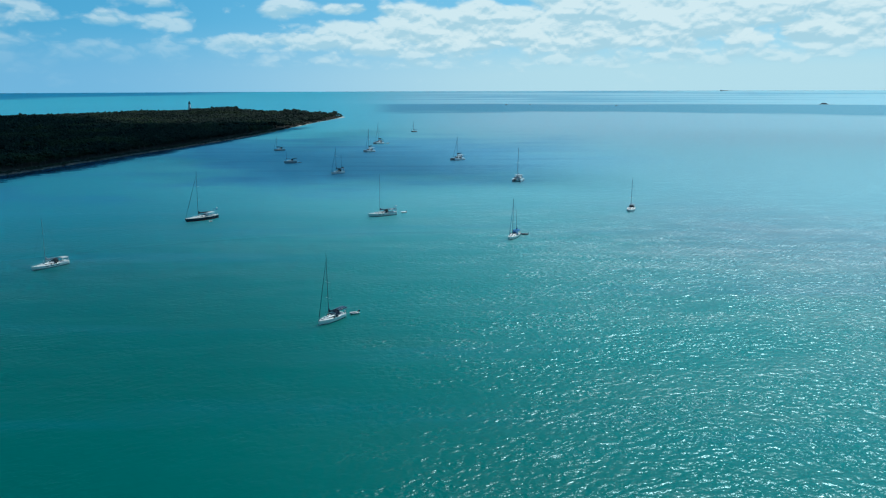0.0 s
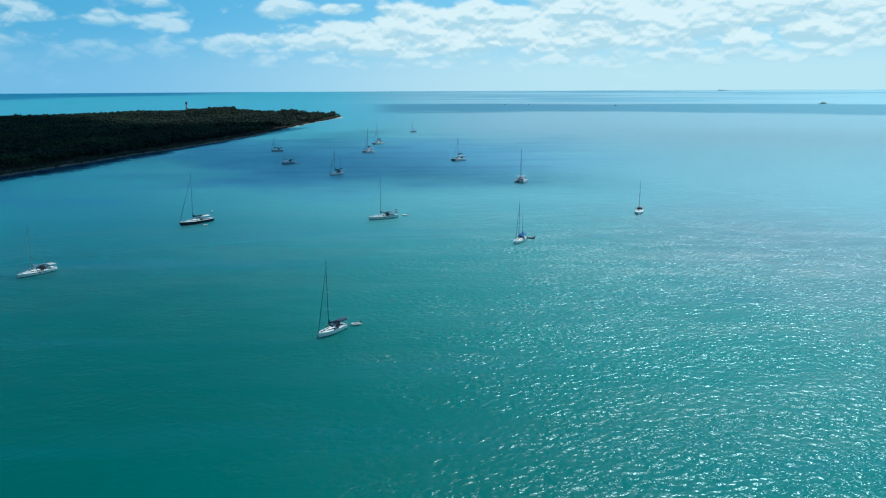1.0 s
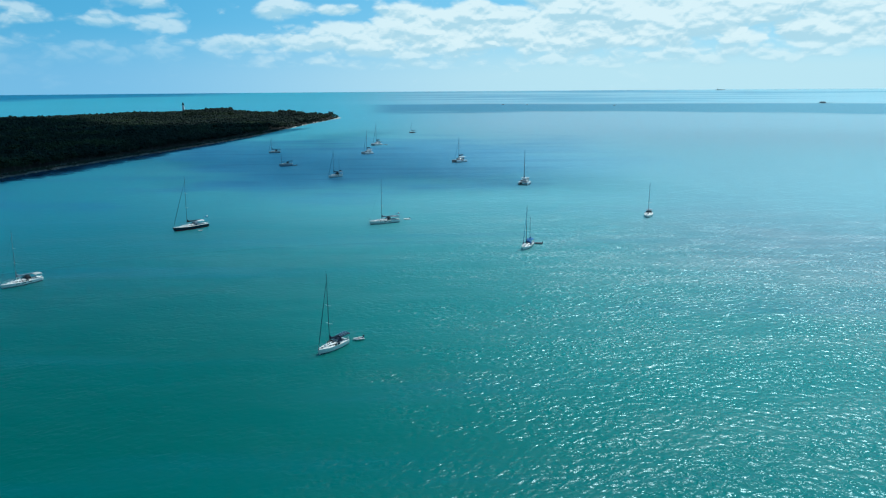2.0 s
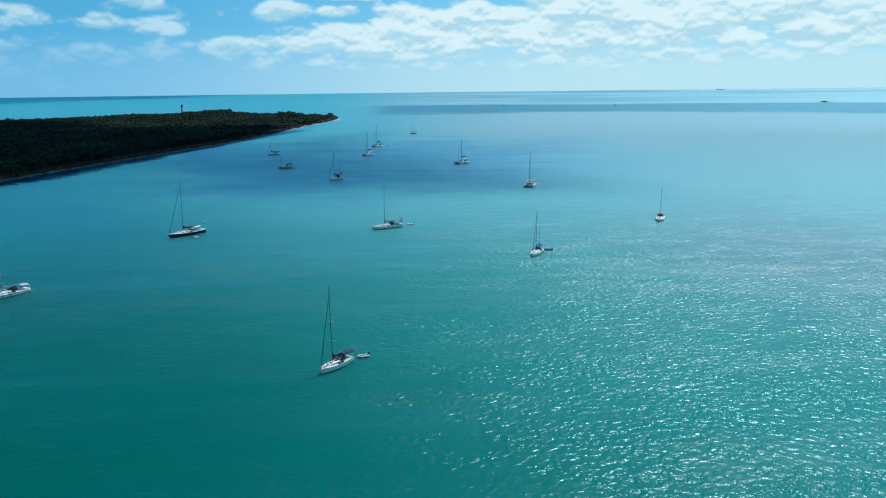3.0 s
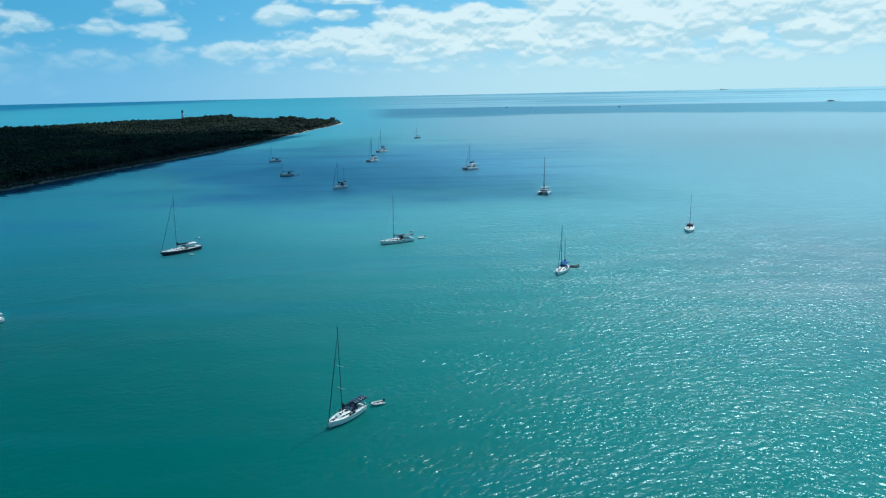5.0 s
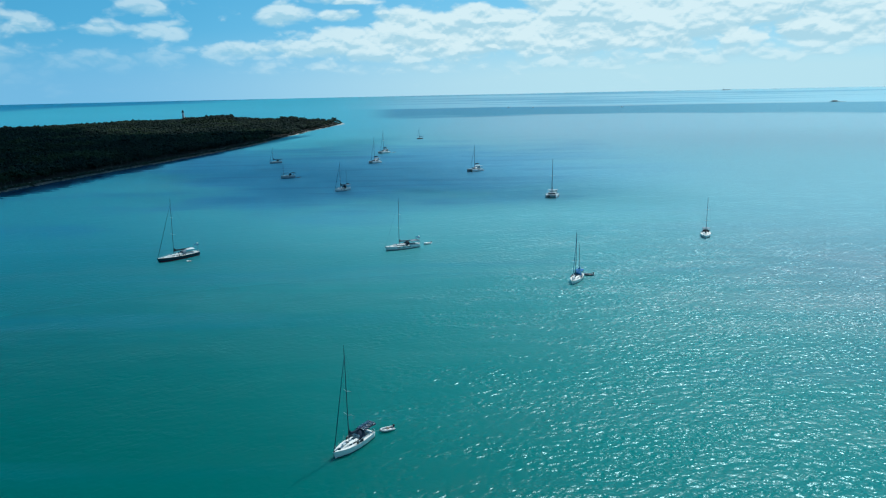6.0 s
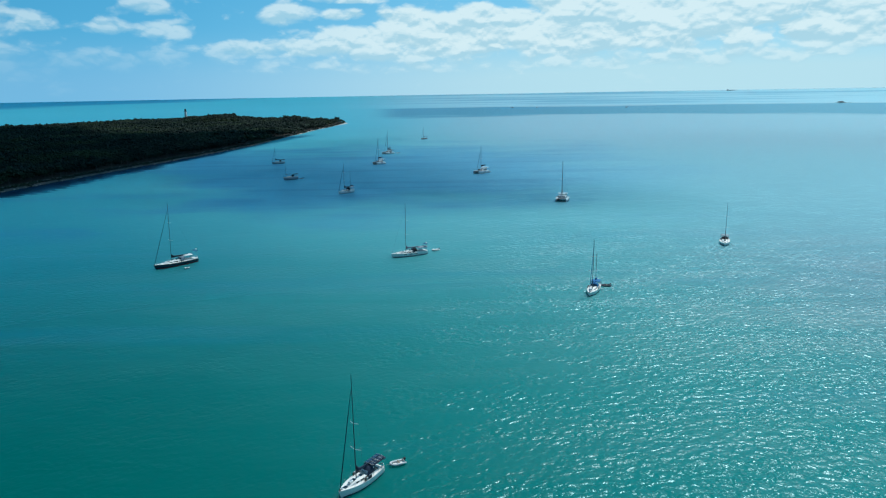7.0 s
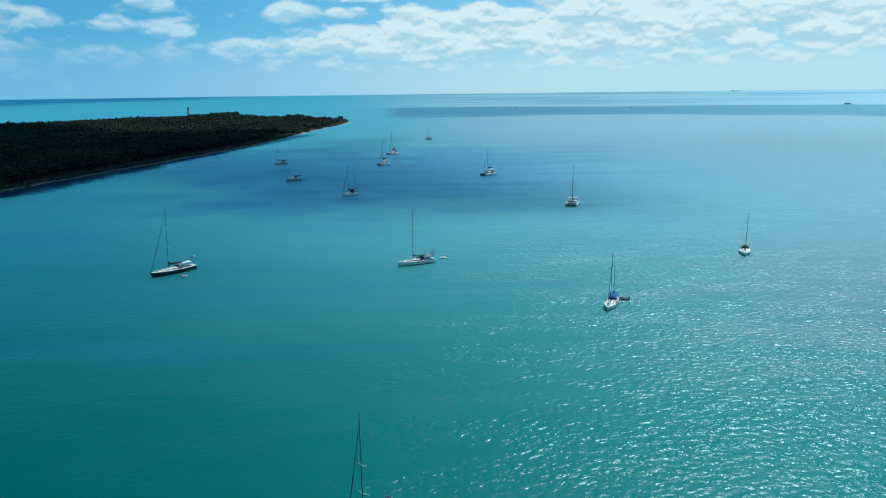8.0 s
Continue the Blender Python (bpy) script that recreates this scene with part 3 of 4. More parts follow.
def build_tree(rng, tall):
    """A shore tree: tapered leaning trunk with limbs, and a crown of leaf clumps."""
    tree = empty("tree", Matrix())
    lean = rng.uniform(-0.12, 0.12, 2) * tall
    top = Vector((lean[0], lean[1], tall * 0.62))
    bm = tube([(0, 0, -0.3), top * 0.5 + Vector((0.2, 0, 0)), top], [0.22, 0.16, 0.08], 7)
    for k in range(5):
        a = k * 1.3 + rng.uniform(0, 0.8)
        end = top * 0.75 + Vector((math.cos(a), math.sin(a), 0)) * tall * 0.22 + Vector((0, 0, tall * 0.24))
        tube([top * rng.uniform(0.5, 0.85), end], [0.09, 0.035], 5, bm)
    part("trunk", bm, BARK, tree)
    c, s = crown_clumps(np.array([(lean[0], lean[1], 0.0)]), np.array([tall * 0.38]), np.array([tall]), 60, rng)
    crown = new("crown", clump_mesh("crown", c, s * 0.8, rng, FOLIAGE))
    crown.parent = tree
    return tagged(tree, "dark green broad-crowned shore tree on the key", "tree", "shore trees")


def plant_shore():
    rng = np.random.default_rng(11)
    kinds = [build_tree(rng, h) for h in (6.0, 7.5, 8.5, 5.0)]
    line = [p if p[1] < 960 else q for p, q in zip(inset(SHORE, 16.0), inset(SHORE, 4.0)) if 430 < p[1] < 1540 and p[0] > -420]
    spots, last = [], np.array((0.0, 0.0))
    for p in line:
        if np.linalg.norm(p - last) > (7 if p[1] < 1000 else 11):
            spots.append(p + rng.uniform(-2.5, 2.5, 2))
            last = p
    for i, p in enumerate(spots):
        m = pose(p[0], p[1], 1.0, 0, 0, rng.uniform(0, 360)) @ Matrix.Scale(rng.uniform(0.7, 1.15), 4)
        if i < len(kinds):
            kinds[i].matrix_world = m
        else:
            t = copy_thing(kinds[i % len(kinds)], m)
            t.matrix_world = m


plant_shore()


def build_sea_wall():
    """Broken limestone along the waterline and a low concrete wall behind it."""
    rng = np.random.default_rng(3)
    line = [p for p in inset(SHORE, 1.0) if 430 < p[1] < 1720 and p[0] > -420]
    pts = np.array(line)
    at = pts[rng.integers(0, len(pts), 1500)] + rng.normal(0, 1.3, (1500, 2)) + rng.uniform(-4.5, 4.5, (1500, 1)) * (0.05, 1)
    size = rng.uniform(0.25, 0.75, 1500)
    c = np.stack([at[:, 0], at[:, 1], np.full(1500, 0.25)], 1)
    ob = new("shore_rocks", clump_mesh("shore_rocks", c, size, rng, ROCK))
    tagged(ob, "pale broken limestone rocks along the waterline", "rocks", kind="stuff")
    wall = [p for p in inset(SHORE, 0.8) if 430 < p[1] < 1000 and p[0] > -420]
    rings = []
    for p in wall:
        rings.append([(p[0] + a, p[1], z) for a, z in ((-0.35, -0.8), (0.35, -0.8), (0.35, 0.9), (0.28, 1.0), (-0.28, 1.0), (-0.35, 0.9))])
    ob = part("sea_wall", loft(rings), CONCRETE)
    tagged(ob, "low weathered concrete sea wall along the shore", "sea wall", kind="structure")
    lane = [(a, b) for a, b in zip(inset(SHORE, 11.0), inset(SHORE, 13.2)) if 430 < a[1] < 970 and a[0] > -440]
    ob = part("path", loft([[(*a, 1.16), (*b, 1.16)] for a, b in lane], closed=False), SAND)
    tagged(ob, "pale sandy path behind the sea wall", "path", kind="structure")
    scrub = [p for d in (3.5, 5.0, 6.5, 8.0) for p in inset(SHORE, d) if 430 < p[1] < 970 and p[0] > -430]
    pts = np.array(scrub)
    pts = np.repeat(pts, 7, 0) + rng.normal(0, 1.8, (len(pts) * 7, 2)) * (0.45, 2.0)
    c = np.concatenate([pts, rng.uniform(1.1, 1.9, (len(pts), 1))], 1)
    lip = np.array([p for d in (1.6, 9.5) for p in inset(SHORE, d) if 430 < p[1] < 970 and p[0] > -430])
    lip = np.repeat(lip, 12, 0) + rng.normal(0, 1.8, (len(lip) * 12, 2)) * (0.3, 2.0)
    lip = lip[np.array([noise.noise(Vector((x * 0.2, y * 0.035, 3))) + 0.6 * noise.noise(Vector((0, y * 0.15, 8))) for x, y in lip]) > -0.02]
    c = np.concatenate([c, np.concatenate([lip, rng.uniform(0.5, 1.6, (len(lip), 1))], 1)])
    far = np.array([p for d in (0.4, 1.8, 3.2) for p in inset(SHORE, d) if 960 < p[1] < 1560 and p[0] > -330])
    far = np.repeat(far, 12, 0) + rng.normal(0, 2.2, (len(far) * 12, 2)) * (0.35, 2.0)
    far = far[np.array([noise.noise(Vector((0, y * 0.05, 7))) + 0.5 * noise.noise(Vector((0, y * 0.17, 2))) for x, y in far]) > -0.03]
    c = np.concatenate([c, np.concatenate([far, rng.uniform(0.7, 2.6, (len(far), 1))], 1)])
    ob = new("scrub", clump_mesh("scrub", c, rng.uniform(0.5, 1.0, len(c)), rng, FOLIAGE))
    tagged(ob, "low dark scrub between sea wall and path", "scrub", kind="stuff")


build_sea_wall()


# ======================================================================= cloud overhead that shades the key
def build_cloud():
    """A fair-weather cloud of many puffs, thinning out at its rim."""
    rng = np.random.default_rng(21)
    lift = 1600.0 / TO_SUN.z
    gx, gy = np.meshgrid(np.arange(-1150, 300, 6.0), np.arange(300, 1700, 6.0))
    p = np.stack([gx.ravel(), gy.ravel()], 1) + rng.uniform(-1.8, 1.8, (gx.size, 2))
    wob = np.array([noise.noise(Vector((x * 0.006, y * 0.009, 3))) + 0.2 * noise.noise(Vector((x * 0.007, y * 0.022, 9))) for x, y in p])
    over_sea = np.minimum.reduce([(p[:, 1] - 365 - 0.9 * np.clip(-110 - p[:, 0], 0, 180) + 45 * wob) / 140, (1040 - p[:, 1] + 120 * wob) / 460, (np.clip(135 - 0.6 * (p[:, 1] - 470), -60, 170) - p[:, 0] + 50 * wob) / 170, np.ones(len(p))])
    over_key = np.minimum.reduce([(p[:, 1] - 330) / 90, np.maximum((1120 - p[:, 1] + 0.2 * (p[:, 0] + 300) + 60 * wob) / 70, np.minimum((-p[:, 0] - 0.49 * p[:, 1] + 50 * wob) / 60, (1340 - p[:, 1]) / 60)), (-292 + 0.135 * (p[:, 1] - 440) - p[:, 0]) / 30, np.ones(len(p))])
    over_back = np.where((p[:, 0] < -270) & (p[:, 1] < 1500), 0.10 + 0.6 * wob, 0)
    fill = np.maximum.reduce([1.6 * np.clip(over_key, 0, 1), np.clip(over_sea, 0, 1) * np.clip(0.60 + 0.12 * wob, 0.40, 1.0) * np.clip(1.0 + (p[:, 0] + 110) / 260, 0.5, 1.0), np.clip(over_back, 0, 0.6)])
    p, fill = p[fill > 0.02], fill[fill > 0.02]
    c = np.stack([p[:, 0], p[:, 1], np.zeros(len(p))], 1) + np.array(TO_SUN) * (lift + rng.uniform(-50, 50, (len(p), 1)))
    ob = new("cloud", clump_mesh("cloud", c, 4.8 * np.sqrt(fill) * rng.uniform(0.9, 1.15, len(p)), rng, VAPOUR))
    tagged(ob, "white fair-weather cloud drifting over the key", "cloud", kind="structure")


build_cloud()


# ======================================================================= boats
def hull_shape(L, B, free, s):
    """Half beam and deck height at s, from 0 (stern) to 1 (bow)."""
    f = 1 - max(0.0, (s - 0.40) / 0.60) ** 2.3
    if s < 0.40:
        f = 0.74 + 0.26 * math.sin(math.pi / 2 * s / 0.40)
    return max(0.02, B / 2 * f), free * (0.92 + 0.05 * (1 - s) + 0.42 * max(0, s - 0.3) ** 1.6)


def wire(boat, name, a, b, r=0.012, mat=None, label=""):
    return part(name, tube([a, b], r, 5), mat or STEEL, boat, label)


def canopy(L, W, rise, thick=0.04, droop=0.12, steps=8):
    """A cambered cloth with drooped ends, centred on the origin."""
    rings = []
    for i in range(steps + 1):
        x = -L / 2 + L * i / steps
        sag = -droop * (2 * x / L) ** 4
        top = [(x, W / 2 * math.sin(a), rise * math.cos(a) + sag) for a in np.linspace(-math.pi / 2, math.pi / 2, 9)]
        rings.append(top + [(p[0], p[1] * 0.98, p[2] - thick) for p in top[::-1]])
    return loft(rings)


def sailboat(at, heading, L, B, mast, label, hull_mat=None, stripe=None, cloth=None, bimini=None, dodger=None, spar=None, free=1.05,
             mizzen=0.0, mast_at=0.60, tilt=0.018, spread=(0.42, 0.70), solar=False, arch=False, jib=True, deck_mat=None, cover=True, hardtop=False, rode=True, detail=True, awning=(0.10, 1.42, 0.30), ports=False, cans=False, bulk=1.0):
    mast /= bulk
    hull_mat, stripe, cloth, spar = hull_mat or GELCOAT, stripe or BOTTOM, cloth or NAVY_CLOTH, spar or DARK_SPAR
    boat = tagged(empty("sailboat", pose(at[0], at[1], 0, 0, 0, heading) @ Matrix.Diagonal((1, 1, bulk, 1))), label, "sailboat", "boats at anchor")
    X = lambda s: (s - 0.5) * L
    S = [i / 20 for i in range(21)]
    # hull
    rings = []
    for s in S:
        b, z = hull_shape(L, B, free, s)
        tuck = 0.18 * L * max(0, 0.12 - s) / 0.12 * 0.25
        rake = 0.055 * L * max(0, (s - 0.86) / 0.14) ** 1.5
        foot = min(1.0, (1 - s) / 0.25 + 0.02)
        half = [(X(s), b, z), (X(s) - 0.25 * rake, b * 0.985, z * 0.55), (X(s) - rake * 0.7, b * (0.90 if s < 0.8 else 0.78), 0.12),
                (X(s) - rake, b * 0.66 * foot, -0.28), (X(s) - rake + tuck, 0.0, -0.55 * foot)]
        rings.append(half + [(p[0], -p[1], p[2]) for p in half[-2::-1]])
    bm = loft(rings, closed=False)
    bm.faces.new(list(bm.verts)[:9])
    smooth(part("hull", bm, hull_mat, boat))
    # boot stripe
    for side in (1, -1):
        strip = []
        for s in S[:-1]:
            b, z = hull_shape(L, B, free, s)
            rake = 0.055 * L * max(0, (s - 0.86) / 0.14) ** 1.5
            k = 0.90 if s < 0.8 else 0.78
            y0, y1 = b * k + 0.012, b * (k + 0.02) + 0.014
            strip.append([(X(s) - rake * 0.7, side * y0, 0.06), (X(s) - rake * 0.65, side * y1, 0.20)])
        part("boot_stripe", loft(strip, closed=False), stripe, boat)
    # deck with a cockpit well
    c0, c1, cw = 0.08, 0.31, B * 0.24
    bm = bmesh.new()
    rows = []
    for s in [0, c0, 0.15, 0.22, c1] + [0.36 + 0.64 * k / 12 for k in range(13)]:
        b, z = hull_shape(L, B, free, s)
        w = min(cw, b * 0.6)
        rows.append((s, [bm.verts.new((X(s), y, z + 0.03 * (1 - (y / b) ** 2))) for y in (-b, -w, w, b)]))
    for (s0, a), (s1, b) in zip(rows, rows[1:]):
        for i in range(3):
            if not (i == 1 and s0 >= c0 - 1e-6 and s1 <= c1 + 1e-6):
                bm.faces.new((a[i], a[i + 1], b[i + 1], b[i]))
    part("deck", bm, deck_mat or DECK, boat)
    zc = hull_shape(L, B, free, 0.2)[1]
    well = bmesh.new()
    lx = (c1 - c0) * L
    ring = [[(X(c0), -cw, z), (X(c1), -cw, z), (X(c1), cw, z), (X(c0), cw, z)] for z in (zc + 0.04, zc - 0.5)]
    loft(ring, caps=False, bm=well)
    well.faces.new([well.verts.new(p) for p in ring[1]])
    cockpit = part("cockpit", well, DECK, boat)
    for side in (1, -1):
        part("bench", box(lx * 0.95, cw * 0.42, 0.10, (X((c0 + c1) / 2), side * cw * 0.76, zc - 0.12), 0.03), TEAK, cockpit)
        part("coaming", box(lx * 1.05, 0.14, 0.22, (X((c0 + c1) / 2), side * (cw + 0.09), zc + 0.12), 0.04), hull_mat if hull_mat is GELCOAT else GELCOAT, cockpit)
    part("wheel", tube([(X(c0 + 0.07), 0.42 * math.cos(a), zc + 0.35 + 0.42 * math.sin(a)) for a in np.linspace(0, math.tau, 17)], 0.018, 6), STEEL, cockpit)
    part("pedestal", box(0.2, 0.22, 0.9, (X(c0 + 0.08), 0, zc - 0.08), 0.05), GELCOAT, cockpit)
    # coachroof
    r0, r1, high = 0.32, 0.80, 0.44
    rings = []
    for k in range(11):
        s = r0 + (r1 - r0) * k / 10
        b, z = hull_shape(L, B, free, s)
        w = b * (0.62 if s < 0.65 else 0.62 - 0.9 * (s - 0.65))
        h = high * min(1.0, (r1 - s) / 0.16 + 0.12)
        rings.append([(X(s), -w, z - 0.02), (X(s), -w * 0.86, z + h * 0.85), (X(s), -w * 0.5, z + h), (X(s), w * 0.5, z + h), (X(s), w * 0.86, z + h * 0.85), (X(s), w, z - 0.02)])
    roof = part("coachroof", loft(rings), DECK if hull_mat is not CREAM else CREAM, boat)
    for side in (1, -1):
        for s0, s1 in ((0.36, 0.46), (0.485, 0.575), (0.60, 0.665)):
            quad = []
            for s in (s0, s1):
                b, z = hull_shape(L, B, free, s)
                w = b * (0.62 if s < 0.65 else 0.62 - 0.9 * (s - 0.65))
                for f in (0.30, 0.72):
                    y = w * (1 - 0.14 * f / 0.85) + 0.012
                    quad.append((X(s), side * y, z + high * f))
            q = [quad[0], quad[2], quad[3], quad[1]]
            part("window", loft([q, [(p[0], p[1] - side * 0.03, p[2]) for p in q]]), SMOKED, roof)
    for s, w in ((0.47, 0.62), (0.655, 0.62), (0.85, 0.62)):
        z = hull_shape(L, B, free, s)[1] + (high if s < 0.62 else high * min(1.0, (r1 - s) / 0.16 + 0.12) if s < r1 else 0.03)
        part("hatch", box(w, w, 0.07, (X(s), 0, z + 0.03), 0.02), SMOKED, boat)
    # rig
    mx = X(mast_at)
    mz = hull_shape(L, B, free, mast_at)[1] + high * 0.9
    lean = tilt * mast
    top = Vector((mx - lean, 0, mast))
    spar_ob = part("mast", tube([(mx, 0, mz - 0.1), (mx - lean * 0.5, 0, mast * 0.5), top], [0.085, 0.075, 0.05], 10), spar, boat)
    on_mast = lambda z: Vector((mx - lean * (z - mz) / (mast - mz), 0, z))
    for f, w in zip(spread, (0.36, 0.29)):
        p = on_mast(mast * f)
        for side in (1, -1):
            part("spreader", tube([p, p + Vector((-0.25, side * B * w, 0.06))], [0.045, 0.03], 6), GELCOAT, spar_ob, "pale mast spreader")
    bd, zd = hull_shape(L, B, free, mast_at)
    for side in (1, -1):
        out = on_mast(mast * spread[0]) + Vector((-0.25, side * B * 0.36, 0.06))
        up = on_mast(mast * spread[1]) + Vector((-0.25, side * B * 0.29, 0.06))
        part("shroud", tube([(mx - 0.2, side * bd * 0.95, zd), out, up, on_mast(mast * 0.97)], 0.014, 5), STEEL, boat)
    wire(boat, "backstay", (X(0.01), 0, zc), on_mast(mast * 0.995), 0.012)
    bow_z = hull_shape(L, B, free, 0.985)[1]
    bow, head_ = Vector((X(0.975), 0, bow_z + 0.05)), on_mast(mast * 0.93)
    if jib:
        d = head_ - bow
        furl = tube([bow + d * f for f in (0.02, 0.06, 0.3, 0.6, 0.9, 0.96)], [0.04, 0.07, 0.075, 0.06, 0.04, 0.02], 8)
        part("furled_jib", furl, cloth, boat, "headsail furled round the forestay")
        part("furling_drum", tube([bow - d * 0.002, bow + d * 0.012], 0.13, 10), BLACK, boat)
    else:
        wire(boat, "forestay", bow, head_, 0.016)
    part("wind_instruments", tube([top, top + Vector((0, 0, 0.5))], 0.02, 5), BLACK, spar_ob)
    # boom and stowed mainsail
    bz = mz + 0.95
    blen = min(L * 0.40, (mast_at - 0.10) * L)
    goose, tip = Vector((mx - 0.15, 0, bz)), Vector((mx - blen, 0, bz + 0.12))
    part("boom", tube([goose, tip], 0.075, 8), spar, boat)
    if cover:
        rings = []
        for k in range(9):
            t = k / 8
            p = goose.lerp(tip, t)
            w, h = 0.17 - 0.07 * t, 0.42 - 0.24 * t + (0.75 if k == 0 else 0.2 if k == 1 else 0)
            rings.append([(p.x, w * math.cos(a), p.z + 0.06 + h * 0.5 + h * 0.5 * math.sin(a) - 0.03 * math.sin(k * 2.1)) for a in np.linspace(0, math.tau, 11)[:-1]])
        smooth(part("sail_cover", loft(rings), cloth, boat, "canvas cover over the stowed mainsail"))
    if mizzen:
        zx = X(0.16)
        part("mizzen_mast", tube([(zx, 0, zc), (zx - 0.1, 0, mizzen)], [0.07, 0.045], 8), spar, boat)
        part("mizzen_boom", tube([(zx - 0.1, 0, zc + 1.7), (X(-0.03), 0, zc + 1.75)], 0.05, 6), spar, boat)
        smooth(part("mizzen_cover", tube([(zx - 0.1, 0, zc + 1.95), (X(0.06), 0, zc + 1.95), (X(-0.03), 0, zc + 1.9)], [0.26, 0.2, 0.1], 8), cloth, boat))
    # dodger, bimini
    if dodger:
        w = B * 0.33
        rings = []
        for k in range(6):
            t = k / 5
            h = 1.15 * math.sin(math.pi / 2 * min(1, 0.25 + t))
            rings.append([(X(0.405) - 1.5 * t * 0.95, w * math.cos(a) * (0.9 + 0.1 * t), zc + 0.28 + h * max(0.0, math.sin(a)) ** 0.6) for a in np.linspace(0, math.pi, 11)])
        hood = part("dodger", loft(rings, closed=False), dodger, boat, "canvas spray hood over the companionway")
        smooth(hood)
        for side in (-1, 0, 1):
            part("dodger_window", box(0.03, w * 0.5, 0.42, (X(0.405) + 0.03 - 0.12, side * w * 0.56, zc + 0.80), 0.01,
                 Matrix.Rotation(radians(-32), 4, "Y")), VINYL if solar else SMOKED, hood, "clear plastic window")
    if bimini:
        bw, bl = B * (0.62 if hardtop or solar else 0.74), L * (awning[2] if not hardtop else 0.20)
        bx, up_ = X(awning[0] if not hardtop else 0.21), awning[1]
        top_b = canopy(bl, bw, 0.22, 0.05 if not hardtop else 0.10)
        top_b.transform(Matrix.Translation((bx, 0, zc + up_)))
        cloth_ob = smooth(part("bimini", top_b, bimini, boat, "sun awning over the cockpit"))
        for k in (-1, 0, 1):
            for side in (1, -1):
                part("bimini_tube", tube([(bx + k * 0.12 * bl, side * bw * 0.5, zc + 0.05), (bx + k * bl * 0.45, side * bw * 0.49, zc + up_ + 0.01)], 0.016, 6), STEEL, cloth_ob)
        if solar:
            for k in (-0.5, 0.5):
                for side in (-0.25, 0.25):
                    panel = part("solar_panel", box(bl * 0.40, bw * 0.40, 0.04, (bx + k * bl * 0.46, side * bw, zc + up_ + 0.25), 0.01,
                                 Matrix.Rotation(-side * 0.55, 4, "X")), SOLAR, cloth_ob, "dark solar panel with a pale frame")
                    for f in (-0.2, 0.0, 0.2):
                        part("frame", box(0.05, bw * 0.41, 0.05, (bx + (k * 0.46 + f) * bl, side * bw, zc + up_ + 0.275), 0.005, Matrix.Rotation(-side * 0.55, 4, "X")), ALLOY, panel)
    if arch:
        ax = X(0.03)
        bm = None
        for dx_ in (0, 0.5):
            bm = tube([(ax + dx_, -B * 0.33, zc), (ax - 0.3 + dx_, -B * 0.33, zc + 2.0), (ax - 0.4 + dx_, 0, zc + 2.25), (ax - 0.3 + dx_, B * 0.33, zc + 2.0), (ax + dx_, B * 0.33, zc)], 0.03, 6, bm)
        frame_ob = part("stern_arch", bm, STEEL, boat)
        part("solar_panel", box(1.1, B * 0.6, 0.04, (ax - 0.2, 0, zc + 2.32), 0.01), SOLAR, frame_ob)
        part("radar_dome", tube([(ax - 0.1, B * 0.26, zc + 2.7), (ax - 0.1, B * 0.26, zc + 3.02), (ax - 0.1, B * 0.26, zc + 3.1)], [0.30, 0.30, 0.12], 12), GELCOAT, frame_ob)
        part("radar_pole", tube([(ax - 0.1, B * 0.26, zc + 1.9), (ax - 0.1, B * 0.26, zc + 2.7)], 0.035, 6), STEEL, frame_ob)
    if detail:
        for side in (1, -1):
            line = []
            for s in (0.04, 0.18, 0.32, 0.46, 0.60, 0.74, 0.88):
                b, z = hull_shape(L, B, free, s)
                p = Vector((X(s), side * b * 0.96, z))
                part("stanchion", tube([p, p + Vector((0, 0, 0.62))], 0.014, 5), STEEL, boat)
                line.append(p + Vector((0, 0, 0.6)))
            part("lifeline", tube(line, 0.007, 4), STEEL, boat)
        b, z = hull_shape(L, B, free, 0.90)
        part("pulpit", tube([(X(0.90), b, z), (X(0.92), b, z + 0.62), (X(1.0), 0.12, z + 0.72), (X(1.0), -0.12, z + 0.72), (X(0.92), -b, z + 0.62), (X(0.90), -b, z)], 0.016, 6), STEEL, boat)
        b, z = hull_shape(L, B, free, 0.03)
        part("pushpit", tube([(X(0.08), b * 0.95, z), (X(0.06), b * 0.95, z + 0.62), (X(0.005), b * 0.85, z + 0.64), (X(0.005), -b * 0.85, z + 0.64), (X(0.06), -b * 0.95, z + 0.62), (X(0.08), -b * 0.95, z)], 0.016, 6), STEEL, boat)
        part("life_ring", tube([(X(0.02), b * 0.75 + 0.28 * math.cos(a), z + 0.38 + 0.28 * math.sin(a)) for a in np.linspace(0, math.tau, 15)], 0.06, 6), GELCOAT, boat)
    if ports:
        for side in (1, -1):
            for s0, s1 in ((0.30, 0.40), (0.45, 0.54), (0.60, 0.68)):
                quad = []
                for s in (s0, s1):
                    b, z = hull_shape(L, B, free, s)
                    quad += [(X(s), side * (b * 0.987 + 0.014), z * 0.62), (X(s), side * (b * 0.992 + 0.014), z * 0.80)]
                q = [quad[0], quad[2], quad[3], quad[1]]
                part("hull_port", loft([q, [(p[0], p[1] - side * 0.04, p[2]) for p in q]]), SMOKED, boat, "dark hull window")
